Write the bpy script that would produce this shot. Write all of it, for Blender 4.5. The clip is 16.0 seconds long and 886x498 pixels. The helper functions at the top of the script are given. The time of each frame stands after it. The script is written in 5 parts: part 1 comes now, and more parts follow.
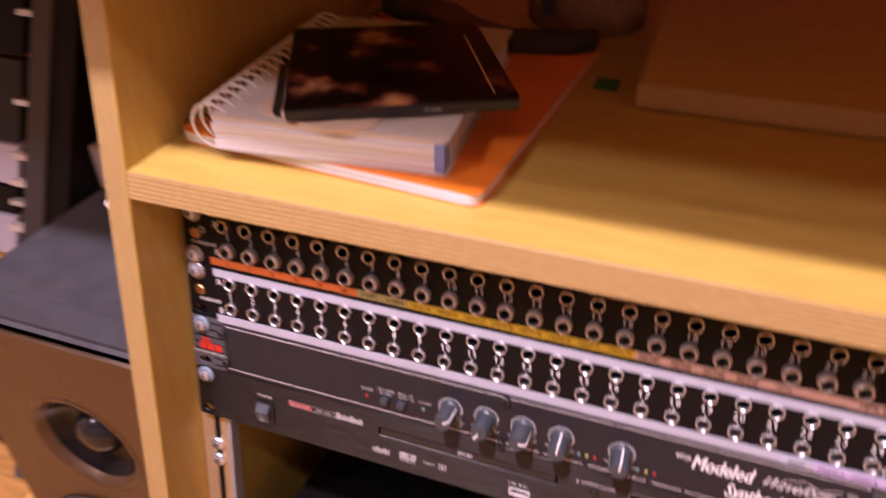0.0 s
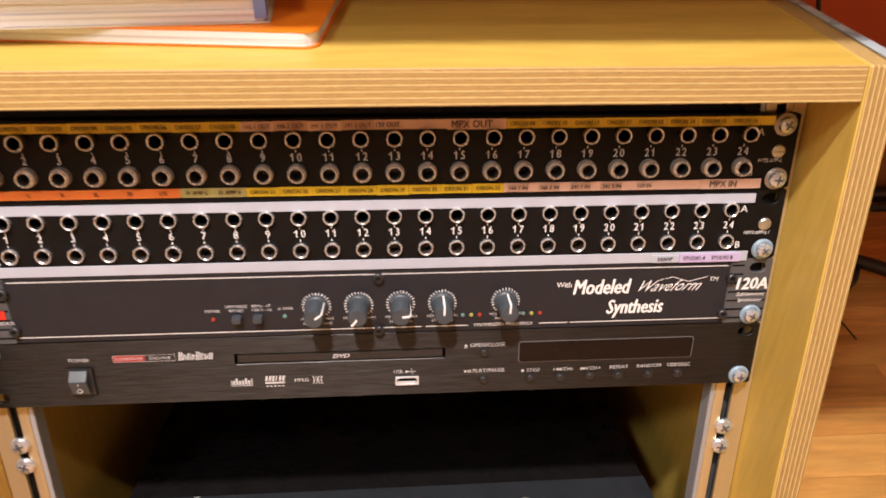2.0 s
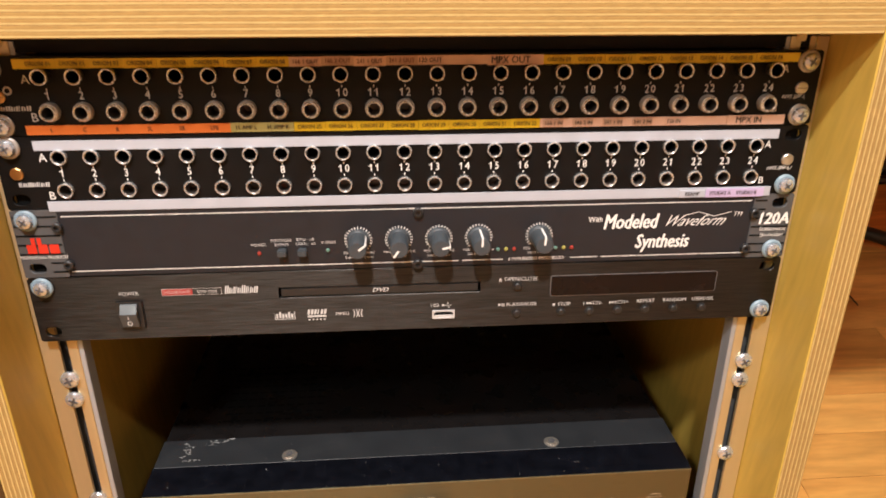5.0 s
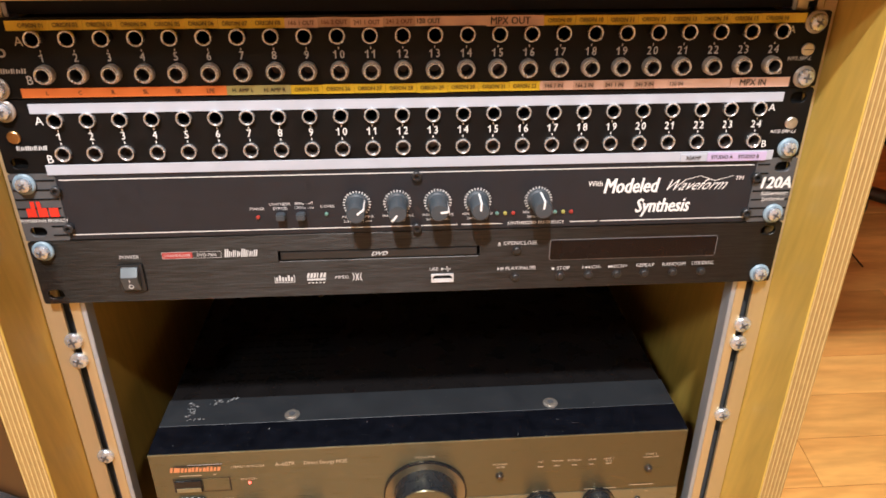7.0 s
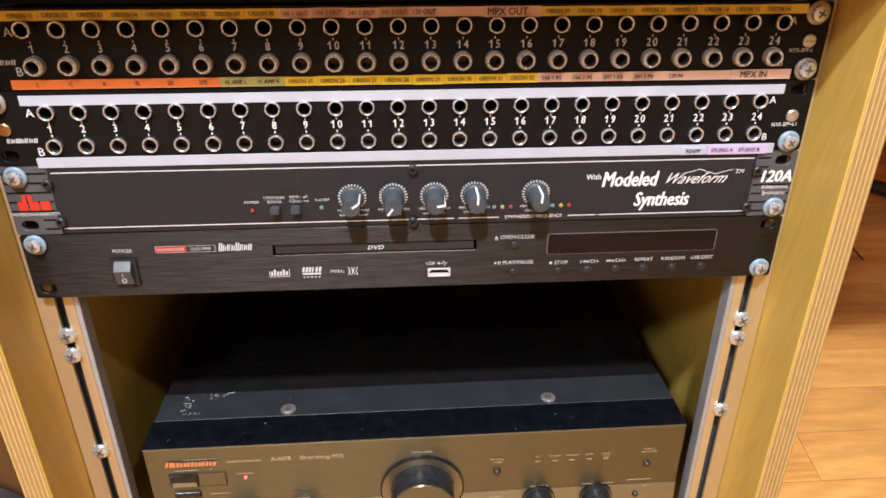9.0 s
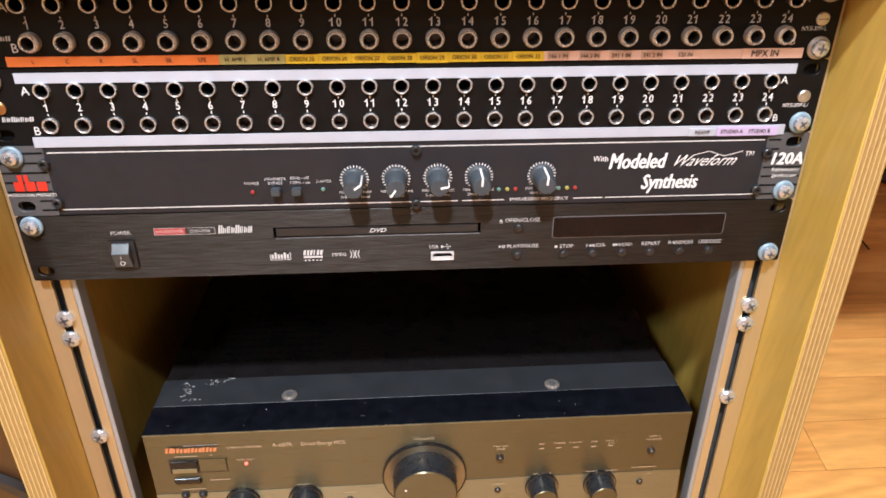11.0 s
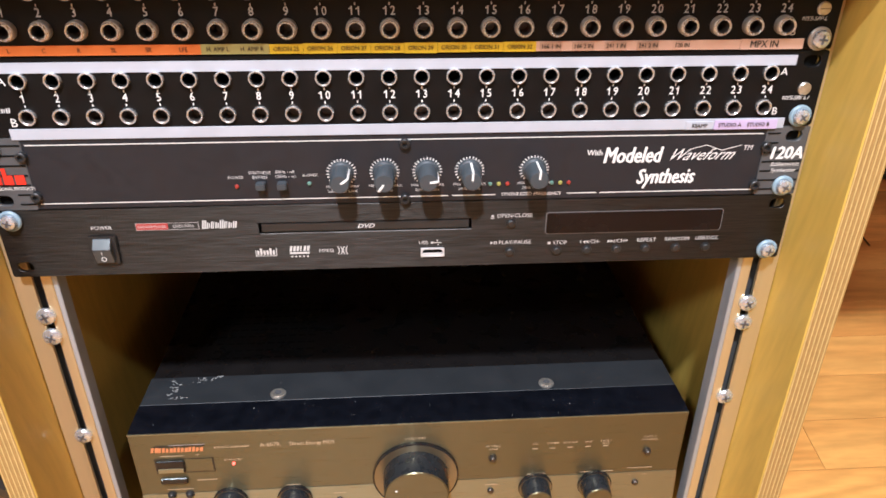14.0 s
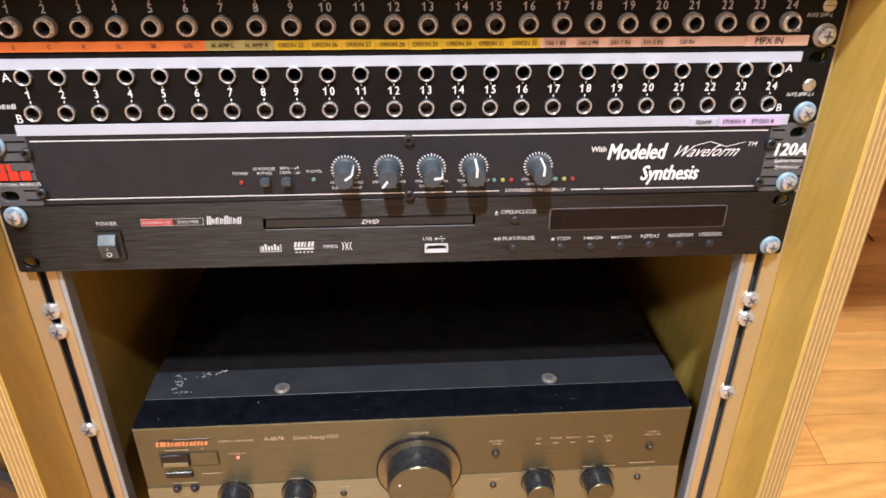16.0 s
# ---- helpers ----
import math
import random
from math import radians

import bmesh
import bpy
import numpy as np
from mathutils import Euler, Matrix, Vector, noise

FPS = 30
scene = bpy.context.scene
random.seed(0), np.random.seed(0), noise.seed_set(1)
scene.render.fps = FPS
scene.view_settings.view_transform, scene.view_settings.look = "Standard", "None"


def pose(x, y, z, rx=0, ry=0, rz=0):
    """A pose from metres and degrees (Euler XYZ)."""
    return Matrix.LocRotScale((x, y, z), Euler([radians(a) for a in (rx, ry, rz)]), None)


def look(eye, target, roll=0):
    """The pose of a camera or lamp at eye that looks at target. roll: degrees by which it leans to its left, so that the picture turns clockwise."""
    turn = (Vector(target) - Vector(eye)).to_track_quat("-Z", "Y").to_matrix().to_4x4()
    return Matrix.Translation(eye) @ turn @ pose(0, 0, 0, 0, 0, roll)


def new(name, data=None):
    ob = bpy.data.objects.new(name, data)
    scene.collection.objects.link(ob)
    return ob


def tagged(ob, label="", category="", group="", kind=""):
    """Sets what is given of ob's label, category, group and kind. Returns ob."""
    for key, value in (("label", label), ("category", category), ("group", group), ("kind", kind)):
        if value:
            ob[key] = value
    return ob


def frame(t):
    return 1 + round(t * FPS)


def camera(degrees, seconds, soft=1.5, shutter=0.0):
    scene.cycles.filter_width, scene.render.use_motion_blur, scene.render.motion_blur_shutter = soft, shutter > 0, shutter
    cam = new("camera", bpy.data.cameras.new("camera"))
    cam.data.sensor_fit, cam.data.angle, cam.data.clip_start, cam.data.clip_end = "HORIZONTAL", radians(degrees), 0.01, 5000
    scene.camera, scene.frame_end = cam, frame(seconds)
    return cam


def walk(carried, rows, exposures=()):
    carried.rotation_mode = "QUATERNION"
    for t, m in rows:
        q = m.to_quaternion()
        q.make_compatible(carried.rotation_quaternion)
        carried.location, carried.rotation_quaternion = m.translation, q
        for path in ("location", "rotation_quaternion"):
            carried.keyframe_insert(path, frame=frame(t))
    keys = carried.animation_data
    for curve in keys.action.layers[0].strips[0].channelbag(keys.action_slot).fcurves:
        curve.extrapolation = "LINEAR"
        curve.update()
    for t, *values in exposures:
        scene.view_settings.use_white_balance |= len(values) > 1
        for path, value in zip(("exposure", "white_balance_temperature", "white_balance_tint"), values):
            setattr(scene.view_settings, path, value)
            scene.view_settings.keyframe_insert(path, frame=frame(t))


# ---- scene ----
cam = camera(63.8, 16.0, soft=1.7, shutter=0.5)
# the rack's own frame: x along the panels, y into the rack, z up the panels; it leans back
LEAN_BACK, LIFT = 11.4, 0.07
RACK = pose(0, 0, LIFT, -LEAN_BACK, 0, 0)
PATH = [
    (0, (0.071, -0.382, 0.687), (-0.482, 1.355, -0.136), 3.7),
    (0.2, (0.04, -0.384, 0.65), (-0.316, 1.408, -0.163), 3.4),
    (0.4, (0.028, -0.364, 0.611), (-0.246, 1.451, -0.183), 2.6),
    (0.5, (0.035, -0.36, 0.595), (-0.246, 1.474, -0.152), 2.8),
    (0.6, (0.046, -0.359, 0.597), (-0.2, 1.465, -0.186), 1.6),
    (1, (0.037, -0.36, 0.576), (-0.008, 1.484, -0.197), 1.6),
    (1.5, (0.032, -0.366, 0.572), (0.1, 1.48, -0.196), 0.9),
    (2, (0.013, -0.388, 0.588), (0.137, 1.453, -0.183), 0.2),
    (2.5, (-0.002, -0.425, 0.614), (0.137, 1.415, -0.157), 0.0),
    (3, (-0.004, -0.456, 0.622), (0.135, 1.386, -0.144), -0.0),
    (3.5, (0.0, -0.45, 0.62), (0.14, 1.39, -0.151), -0.0),
    (4, (0.003, -0.441, 0.609), (0.142, 1.399, -0.162), 0.0),
    (4.5, (-0.005, -0.43, 0.588), (0.135, 1.406, -0.193), 0.1),
    (5, (-0.016, -0.416, 0.563), (0.126, 1.414, -0.231), 0.2),
    (5.2, (-0.014, -0.41, 0.56), (0.124, 1.41, -0.257), 0.1),
    (7.5, (-0.01, -0.415, 0.567), (0.108, 1.365, -0.337), 0.1),
    (8, (-0.009, -0.413, 0.566), (0.11, 1.364, -0.344), 0.1),
    (10.5, (-0.008, -0.407, 0.563), (0.108, 1.357, -0.373), 0.2),
    (11, (-0.009, -0.405, 0.557), (0.104, 1.355, -0.385), 0.2),
    (11.5, (-0.009, -0.404, 0.552), (0.104, 1.355, -0.393), 0.2),
    (12, (-0.009, -0.404, 0.558), (0.103, 1.353, -0.391), 0.2),
    (12.5, (-0.008, -0.403, 0.557), (0.104, 1.352, -0.395), 0.2),
    (13, (-0.005, -0.4, 0.56), (0.103, 1.355, -0.393), 0.2),
    (13.5, (-0.006, -0.4, 0.557), (0.106, 1.355, -0.396), 0.3),
    (14, (-0.002, -0.395, 0.552), (0.11, 1.36, -0.402), 0.3),
    (14.5, (-0.003, -0.397, 0.554), (0.106, 1.354, -0.407), 0.3),
    (15, (-0.002, -0.394, 0.555), (0.104, 1.354, -0.41), 0.3),
    (15.5, (-0.002, -0.394, 0.554), (0.105, 1.353, -0.412), 0.3),
    (16, (-0.003, -0.395, 0.554), (0.102, 1.35, -0.416), 0.3),
]
walk(cam, [(t, RACK @ look(eye, target, roll)) for t, eye, target, roll in PATH],
     [(0, -0.15, 5650, 46), (0.3, -0.1, 5700, 32), (0.6, -0.05, 5700, 18), (1.5, 0.05, 5700, 12), (3, -0.02, 6080, 8), (4, -0.02, 6050, 8), (5.2, 0.10, 5850, 5),
      (7.5, 0.22, 5300, 4), (10.5, 0.28, 5100, 4), (16, 0.32, 5050, 4)])

# ---- light ----
world = bpy.data.worlds.new("world")
world.use_nodes = True
world.node_tree.nodes["Background"].inputs[0].default_value = (1.0, 0.72, 0.45, 1)
world.node_tree.nodes["Background"].inputs[1].default_value = 0.02
scene.world = world


def overhead_lamp(x, y, watts, size, colour=(1.0, 0.85, 0.755)):
    """A warm area lamp just below the ceiling, out of view and without a fitting."""
    data = bpy.data.lights.new("unseen_lamp", "AREA")
    data.shape, data.size, data.energy, data.color = "DISK", size, watts, colour
    lamp = new("unseen_lamp", data)
    lamp.matrix_world = look((x, y, 2.52), (x * 0.6, y * 0.6, 0))
    return lamp


overhead_lamp(-0.23, -0.76, 84, 0.12)
overhead_lamp(0.85, -1.05, 9, 0.12)
# added fill lamp, with no known source, to brighten the left side
overhead_lamp(-1.15, -1.45, 26, 0.30, (1.0, 0.90, 0.76))


# ---- materials ----
def material(name, colour, rough=0.5, metal=0.0, spec=0.5, vary=0.0, scale=40.0, bump=0.0, bump_scale=200.0, stretch=(1, 1, 1), emit=0.0, coat=0.0):
    m = bpy.data.materials.new(name)
    m.use_nodes = True
    n, l = m.node_tree.nodes, m.node_tree.links
    b = n["Principled BSDF"]
    b.inputs["Base Color"].default_value = (*colour, 1)
    b.inputs["Roughness"].default_value = rough
    b.inputs["Metallic"].default_value = metal
    b.inputs["Specular IOR Level"].default_value = spec
    b.inputs["Coat Weight"].default_value = coat
    if emit:
        b.inputs["Emission Color"].default_value = (*colour, 1)
        b.inputs["Emission Strength"].default_value = emit
    if vary or bump:
        co = n.new("ShaderNodeTexCoord")
        mp = n.new("ShaderNodeMapping")
        mp.inputs["Scale"].default_value = stretch
        l.new(co.outputs["Object"], mp.inputs["Vector"])
    if vary:
        tex = n.new("ShaderNodeTexNoise")
        tex.inputs["Scale"].default_value = scale
        tex.inputs["Detail"].default_value = 6
        l.new(mp.outputs[0], tex.inputs["Vector"])
        ramp = n.new("ShaderNodeMapRange")
        ramp.inputs[1].default_value, ramp.inputs[2].default_value = 0.3, 0.7
        ramp.inputs[3].default_value, ramp.inputs[4].default_value = 1 - vary, 1 + vary
        l.new(tex.outputs["Fac"], ramp.inputs[0])
        mix = n.new("ShaderNodeVectorMath")
        mix.operation = "SCALE"
        mix.inputs[0].default_value = colour
        l.new(ramp.outputs[0], mix.inputs["Scale"])
        l.new(mix.outputs[0], b.inputs["Base Color"])
        rr = n.new("ShaderNodeMapRange")
        rr.inputs[1].default_value, rr.inputs[2].default_value = 0.3, 0.7
        rr.inputs[3].default_value, rr.inputs[4].default_value = max(0.03, rough - 0.08), min(1, rough + 0.08)
        l.new(tex.outputs["Fac"], rr.inputs[0])
        l.new(rr.outputs[0], b.inputs["Roughness"])
    if bump:
        t2 = n.new("ShaderNodeTexNoise")
        t2.inputs["Scale"].default_value = bump_scale
        t2.inputs["Detail"].default_value = 4
        l.new(mp.outputs[0], t2.inputs["Vector"])
        bp = n.new("ShaderNodeBump")
        bp.inputs["Strength"].default_value = bump
        bp.inputs["Distance"].default_value = 0.001
        l.new(t2.outputs["Fac"], bp.inputs["Height"])
        l.new(bp.outputs[0], b.inputs["Normal"])
    return m


def wood(name, light, dark, along, scale=9.0, rough=0.42, per_object=0.0, contrast=1.0, rings=0.25):
    """Veneer or plank with long grain along one axis and fine pores."""
    m = bpy.data.materials.new(name)
    m.use_nodes = True
    n, l = m.node_tree.nodes, m.node_tree.links
    b = n["Principled BSDF"]
    co = n.new("ShaderNodeTexCoord")
    mp = n.new("ShaderNodeMapping")
    mp.inputs["Scale"].default_value = [0.16 if i == along else 1.0 for i in range(3)]
    source = co.outputs["Object"]
    if per_object:
        info = n.new("ShaderNodeObjectInfo")
        sc = n.new("ShaderNodeVectorMath")
        sc.operation = "SCALE"
        sc.inputs[0].default_value = (7.3, 5.1, 3.7)
        l.new(info.outputs["Random"], sc.inputs["Scale"])
        add = n.new("ShaderNodeVectorMath")
        l.new(source, add.inputs[0])
        l.new(sc.outputs[0], add.inputs[1])
        source = add.outputs[0]
    l.new(source, mp.inputs["Vector"])
    grain = n.new("ShaderNodeTexNoise")
    grain.inputs["Scale"].default_value = scale
    grain.inputs["Detail"].default_value = 5
    grain.inputs["Distortion"].default_value = 1.4
    l.new(mp.outputs[0], grain.inputs["Vector"])
    pore = n.new("ShaderNodeTexNoise")
    pore.inputs["Scale"].default_value = scale * 22
    pore.inputs["Detail"].default_value = 3
    l.new(mp.outputs[0], pore.inputs["Vector"])
    cr = n.new("ShaderNodeValToRGB")
    cr.color_ramp.elements[0].position, cr.color_ramp.elements[0].color = 0.5 - 0.22 / contrast, (*dark, 1)
    cr.color_ramp.elements[1].position, cr.color_ramp.elements[1].color = 0.5 + 0.14 / contrast, (*light, 1)
    l.new(grain.outputs["Fac"], cr.inputs[0])
    k = n.new("ShaderNodeMapRange")
    k.inputs[1].default_value, k.inputs[2].default_value = 0.35, 0.65
    k.inputs[3].default_value, k.inputs[4].default_value = 0.92, 1.05
    l.new(pore.outputs["Fac"], k.inputs[0])
    mul = n.new("ShaderNodeVectorMath")
    mul.operation = "SCALE"
    l.new(cr.outputs[0], mul.inputs[0])
    l.new(k.outputs[0], mul.inputs["Scale"])
    # growth rings: bands drawn out along the grain
    broad = n.new("ShaderNodeTexNoise")
    broad.inputs["Scale"].default_value, broad.inputs["Detail"].default_value = scale * 0.8, 1.5
    l.new(mp.outputs[0], broad.inputs["Vector"])
    wave = n.new("ShaderNodeMath")
    wave.operation = "MULTIPLY"
    wave.inputs[1].default_value = 120.0
    l.new(broad.outputs["Fac"], wave.inputs[0])
    sine = n.new("ShaderNodeMath")
    sine.operation = "SINE"
    l.new(wave.outputs[0], sine.inputs[0])
    band = n.new("ShaderNodeMapRange")
    band.inputs[1].default_value, band.inputs[2].default_value = -1.0, 1.0
    band.inputs[3].default_value, band.inputs[4].default_value = 1 - 0.16 * rings, 1 + 0.08 * rings
    l.new(sine.outputs[0], band.inputs[0])
    m3 = n.new("ShaderNodeVectorMath")
    m3.operation = "SCALE"
    l.new(mul.outputs[0], m3.inputs[0])
    l.new(band.outputs[0], m3.inputs["Scale"])
    last = m3.outputs[0]
    if per_object:
        k2 = n.new("ShaderNodeMapRange")
        k2.inputs[3].default_value, k2.inputs[4].default_value = 1 - per_object, 1 + per_object
        l.new(info.outputs["Random"], k2.inputs[0])
        m2 = n.new("ShaderNodeVectorMath")
        m2.operation = "SCALE"
        l.new(last, m2.inputs[0])
        l.new(k2.outputs[0], m2.inputs["Scale"])
        last = m2.outputs[0]
    l.new(last, b.inputs["Base Color"])
    b.inputs["Roughness"].default_value = rough
    bp = n.new("ShaderNodeBump")
    bp.inputs["Strength"].default_value, bp.inputs["Distance"].default_value = 0.06, 0.001
    l.new(pore.outputs["Fac"], bp.inputs["Height"])
    l.new(bp.outputs[0], b.inputs["Normal"])
    return m


def ply_edge(name, axis, offset, pitch=0.0034, brown=1.0):
    """The layered edge of plywood: light and dark plies stacked along an axis, with end-grain flecks."""
    m = bpy.data.materials.new(name)
    m.use_nodes = True
    n, l = m.node_tree.nodes, m.node_tree.links
    b = n["Principled BSDF"]
    co = n.new("ShaderNodeTexCoord")
    sep = n.new("ShaderNodeSeparateXYZ")
    l.new(co.outputs["Object"], sep.inputs[0])
    wob = n.new("ShaderNodeTexNoise")
    wob.inputs["Scale"].default_value = 14
    l.new(co.outputs["Object"], wob.inputs["Vector"])
    w2 = n.new("ShaderNodeMath")
    w2.operation = "MULTIPLY_ADD"
    w2.inputs[1].default_value = 0.0007
    l.new(wob.outputs["Fac"], w2.inputs[0])
    l.new(sep.outputs[axis], w2.inputs[2])
    ph = n.new("ShaderNodeMath")
    ph.operation = "MULTIPLY_ADD"
    ph.inputs[1].default_value = 1 / pitch
    ph.inputs[2].default_value = offset
    l.new(w2.outputs[0], ph.inputs[0])
    fr = n.new("ShaderNodeMath")
    fr.operation = "FRACT"
    l.new(ph.outputs[0], fr.inputs[0])
    cr = n.new("ShaderNodeValToRGB")
    e = cr.color_ramp.elements
    e[0].position, e[0].color = 0.0, (0.44, 0.285, 0.092, 1)
    e[1].position, e[1].color = 1.0, (0.44, 0.285, 0.092, 1)
    for p, c in ((0.06, (0.22, 0.115, 0.035)), (0.16, (0.60, 0.43, 0.155)), (0.40, (0.66, 0.49, 0.19)), (0.50, (0.38 * brown, 0.225 * brown, 0.065 * brown)), (0.80, (0.46 * brown, 0.29 * brown, 0.088 * brown))):
        x = e.new(p)
        x.color = (*c, 1)
    l.new(fr.outputs[0], cr.inputs[0])
    fl = n.new("ShaderNodeTexNoise")
    mp = n.new("ShaderNodeMapping")
    mp.inputs["Scale"].default_value = [9 if i == axis else 1 for i in range(3)]
    l.new(co.outputs["Object"], mp.inputs["Vector"])
    l.new(mp.outputs[0], fl.inputs["Vector"])
    fl.inputs["Scale"].default_value = 160
    fl.inputs["Detail"].default_value = 4
    k = n.new("ShaderNodeMapRange")
    k.inputs[1].default_value, k.inputs[2].default_value = 0.3, 0.7
    k.inputs[3].default_value, k.inputs[4].default_value = 0.76, 1.0
    l.new(fl.outputs["Fac"], k.inputs[0])
    mul = n.new("ShaderNodeVectorMath")
    mul.operation = "SCALE"
    l.new(cr.outputs[0], mul.inputs[0])
    l.new(k.outputs[0], mul.inputs["Scale"])
    l.new(mul.outputs[0], b.inputs["Base Color"])
    b.inputs["Roughness"].default_value = 0.55
    return m


BIRCH_L, BIRCH_D = (0.60, 0.418, 0.080), (0.515, 0.338, 0.055)
PLY_X = wood("birch_face_x", BIRCH_L, BIRCH_D, 0, 7.0, 0.40, contrast=0.8, rings=0.15)
PLY_Z = wood("birch_face_z", BIRCH_L, BIRCH_D, 2, 7.0, 0.40, contrast=0.8, rings=0.12)
EDGE_X = ply_edge("ply_edge_x", 0, 0.3, 0.0029, 0.86)
EDGE_Z = ply_edge("ply_edge_z", 2, 0.1, 0.0030)
PARQUET = wood("parquet_strip", (0.66, 0.36, 0.092), (0.49, 0.235, 0.054), 0, 9, 0.30, 0.18, 1.2, 0.7)
WALL_ORANGE = material("orange_paint", (0.58, 0.092, 0.011), 0.6, vary=0.06, scale=6, bump=0.05, bump_scale=300)
# for the unseen walls: tone chosen for bounced light and neutral metal reflections
WALL_CREAM = material("cream_bounce", (0.60, 0.50, 0.37), 0.7, vary=0.04, scale=5)
WALL_WHITE = material("white_paint", (0.78, 0.74, 0.66), 0.7, vary=0.03, scale=5)
SKIRT = wood("skirting_wood", (0.44, 0.20, 0.065), (0.34, 0.14, 0.04), 0, 10, 0.4)
PANEL_BLACK = material("black_powder_coat", (0.005, 0.0045, 0.0045), 0.5, spec=0.18, vary=0.12, scale=120, bump=0.12, bump_scale=900)
PANEL_GREY = material("grey_anodised_panel", (0.017, 0.017, 0.021), 0.5, spec=0.35, vary=0.08, scale=200)
EAR_GREY = material("dark_grey_ear", (0.075, 0.075, 0.078), 0.55, vary=0.08, scale=150)
BRUSHED = material("black_brushed_aluminium", (0.046, 0.043, 0.040), 0.42, metal=0.9, vary=0.3, scale=90, stretch=(0.6, 1, 22), bump=0.4, bump_scale=90)
GLOSS_BLACK = material("gloss_black_plastic", (0.012, 0.012, 0.013), 0.14, vary=0.1, scale=60)
SMOKED = material("smoked_display", (0.006, 0.004, 0.005), 0.25, spec=0.3, vary=0.2, scale=30)
BLACK_PLASTIC = material("black_plastic", (0.02, 0.02, 0.021), 0.42, vary=0.1, scale=80)
SLATE_PLASTIC = material("blue_grey_plastic", (0.05, 0.06, 0.07), 0.38, vary=0.08, scale=80)
DARK_HOLE = material("dark_socket", (0.006, 0.006, 0.006), 0.7, spec=0.08)
SLOT_STEEL = material("shaded_steel", (0.09, 0.095, 0.10), 0.45, metal=0.4, vary=0.1, scale=80)
SMOKY = material("smoky_plastic", (0.24, 0.15, 0.12), 0.25, vary=0.08, scale=30)
TWEETER = material("tweeter_black", (0.004, 0.004, 0.005), 0.16, spec=0.25)
NICKEL = material("nickel_plated", (0.76, 0.76, 0.75), 0.24, metal=0.8, vary=0.1, scale=300)
NICKEL_DULL = material("worn_nickel", (0.60, 0.56, 0.50), 0.36, metal=0.85, vary=0.15, scale=300)
NUT_GREY = material("worn_collar", (0.42, 0.39, 0.36), 0.42, metal=0.5, vary=0.1, scale=300)
ZINC = material("bright_zinc", (0.66, 0.72, 0.80), 0.24, metal=0.75, vary=0.12, scale=260, bump=0.1, bump_scale=500)
COPPER_ZINC = material("yellow_zinc", (0.62, 0.38, 0.16), 0.34, metal=1.0, vary=0.1, scale=260)
WASHER = material("milky_nylon", (0.24, 0.33, 0.40), 0.45, vary=0.04, scale=200)
ALUMINIUM = material("satin_aluminium", (0.74, 0.63, 0.40), 0.34, metal=0.75, vary=0.08, scale=60, stretch=(1, 1, 0.03))
STEEL = material("grey_steel", (0.48, 0.51, 0.55), 0.45, metal=0.6, vary=0.1, scale=80, stretch=(1, 1, 0.05))
KNOB_DARK = material("gloss_dark_knob", (0.016, 0.018, 0.021), 0.28, vary=0.2, scale=150)
BORE_METAL = material("dark_bore", (0.13, 0.11, 0.10), 0.35, metal=0.7)
AMP_DISH = material("dark_bronze_dish", (0.30, 0.26, 0.17), 0.42, metal=0.85, vary=0.1, scale=60)
# white paper with the cooler light on the far left put into its colour
COOL_LIT_PAPER = material("cool_lit_paper", (0.60, 0.63, 0.82), 0.7, vary=0.04, scale=30)
PORT_STEEL = material("pale_port_steel", (0.62, 0.63, 0.66), 0.4, metal=0.35)
STUD = material("dark_stud", (0.10, 0.09, 0.08), 0.35, metal=0.8)
# dark tone that paints the shade inside screw recesses
RECESS_SHADE = material("recess_shade", (0.16, 0.16, 0.17), 0.5, metal=0.6)
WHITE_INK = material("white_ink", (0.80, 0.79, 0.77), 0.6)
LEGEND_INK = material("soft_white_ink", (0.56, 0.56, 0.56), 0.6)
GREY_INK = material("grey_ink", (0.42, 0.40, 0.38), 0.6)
OUTLINE_INK = material("dim_outline_ink", (0.14, 0.13, 0.13), 0.5)
DARK_INK = material("dark_ink", (0.035, 0.025, 0.02), 0.6)
BADGE_RED = material("dull_red_ink", (0.36, 0.035, 0.030), 0.5)
FADED_INK = material("faded_olive_ink", (0.13, 0.085, 0.012), 0.6)
FADED_RED = material("faded_brown_ink", (0.17, 0.06, 0.03), 0.6)
RED_INK = material("red_ink", (0.62, 0.03, 0.012), 0.5)
GOLD_INK = material("pale_gold_ink", (0.56, 0.44, 0.28), 0.5)
ORANGE_INK = material("orange_ink", (0.60, 0.23, 0.09), 0.5)
TAPE = {"yellow": material("yellow_tape", (0.74, 0.54, 0.010), 0.5, vary=0.05, scale=60),
        "pink": material("pink_tape", (0.72, 0.50, 0.41), 0.5, vary=0.05, scale=60),
        "rose": material("rose_tape", (0.56, 0.37, 0.28), 0.5, vary=0.05, scale=60),
        "orange": material("orange_tape", (0.78, 0.22, 0.04), 0.5, vary=0.05, scale=60),
        "green": material("olive_tape", (0.42, 0.40, 0.15), 0.5, vary=0.05, scale=60),
        "white": material("white_tape", (0.43, 0.45, 0.51), 0.5, vary=0.05, scale=60),
        "lilac": material("lilac_tape", (0.50, 0.41, 0.62), 0.5, vary=0.03, scale=60)}
LED_RED = material("red_lamp", (0.28, 0.04, 0.03), 0.25)
LED_RED_ON = material("lit_red_lamp", (1.0, 0.10, 0.06), 0.3, emit=3.0)
LED_GREEN = material("green_lamp", (0.13, 0.24, 0.20), 0.25)
LED_YELLOW = material("yellow_lamp", (0.32, 0.30, 0.08), 0.25)
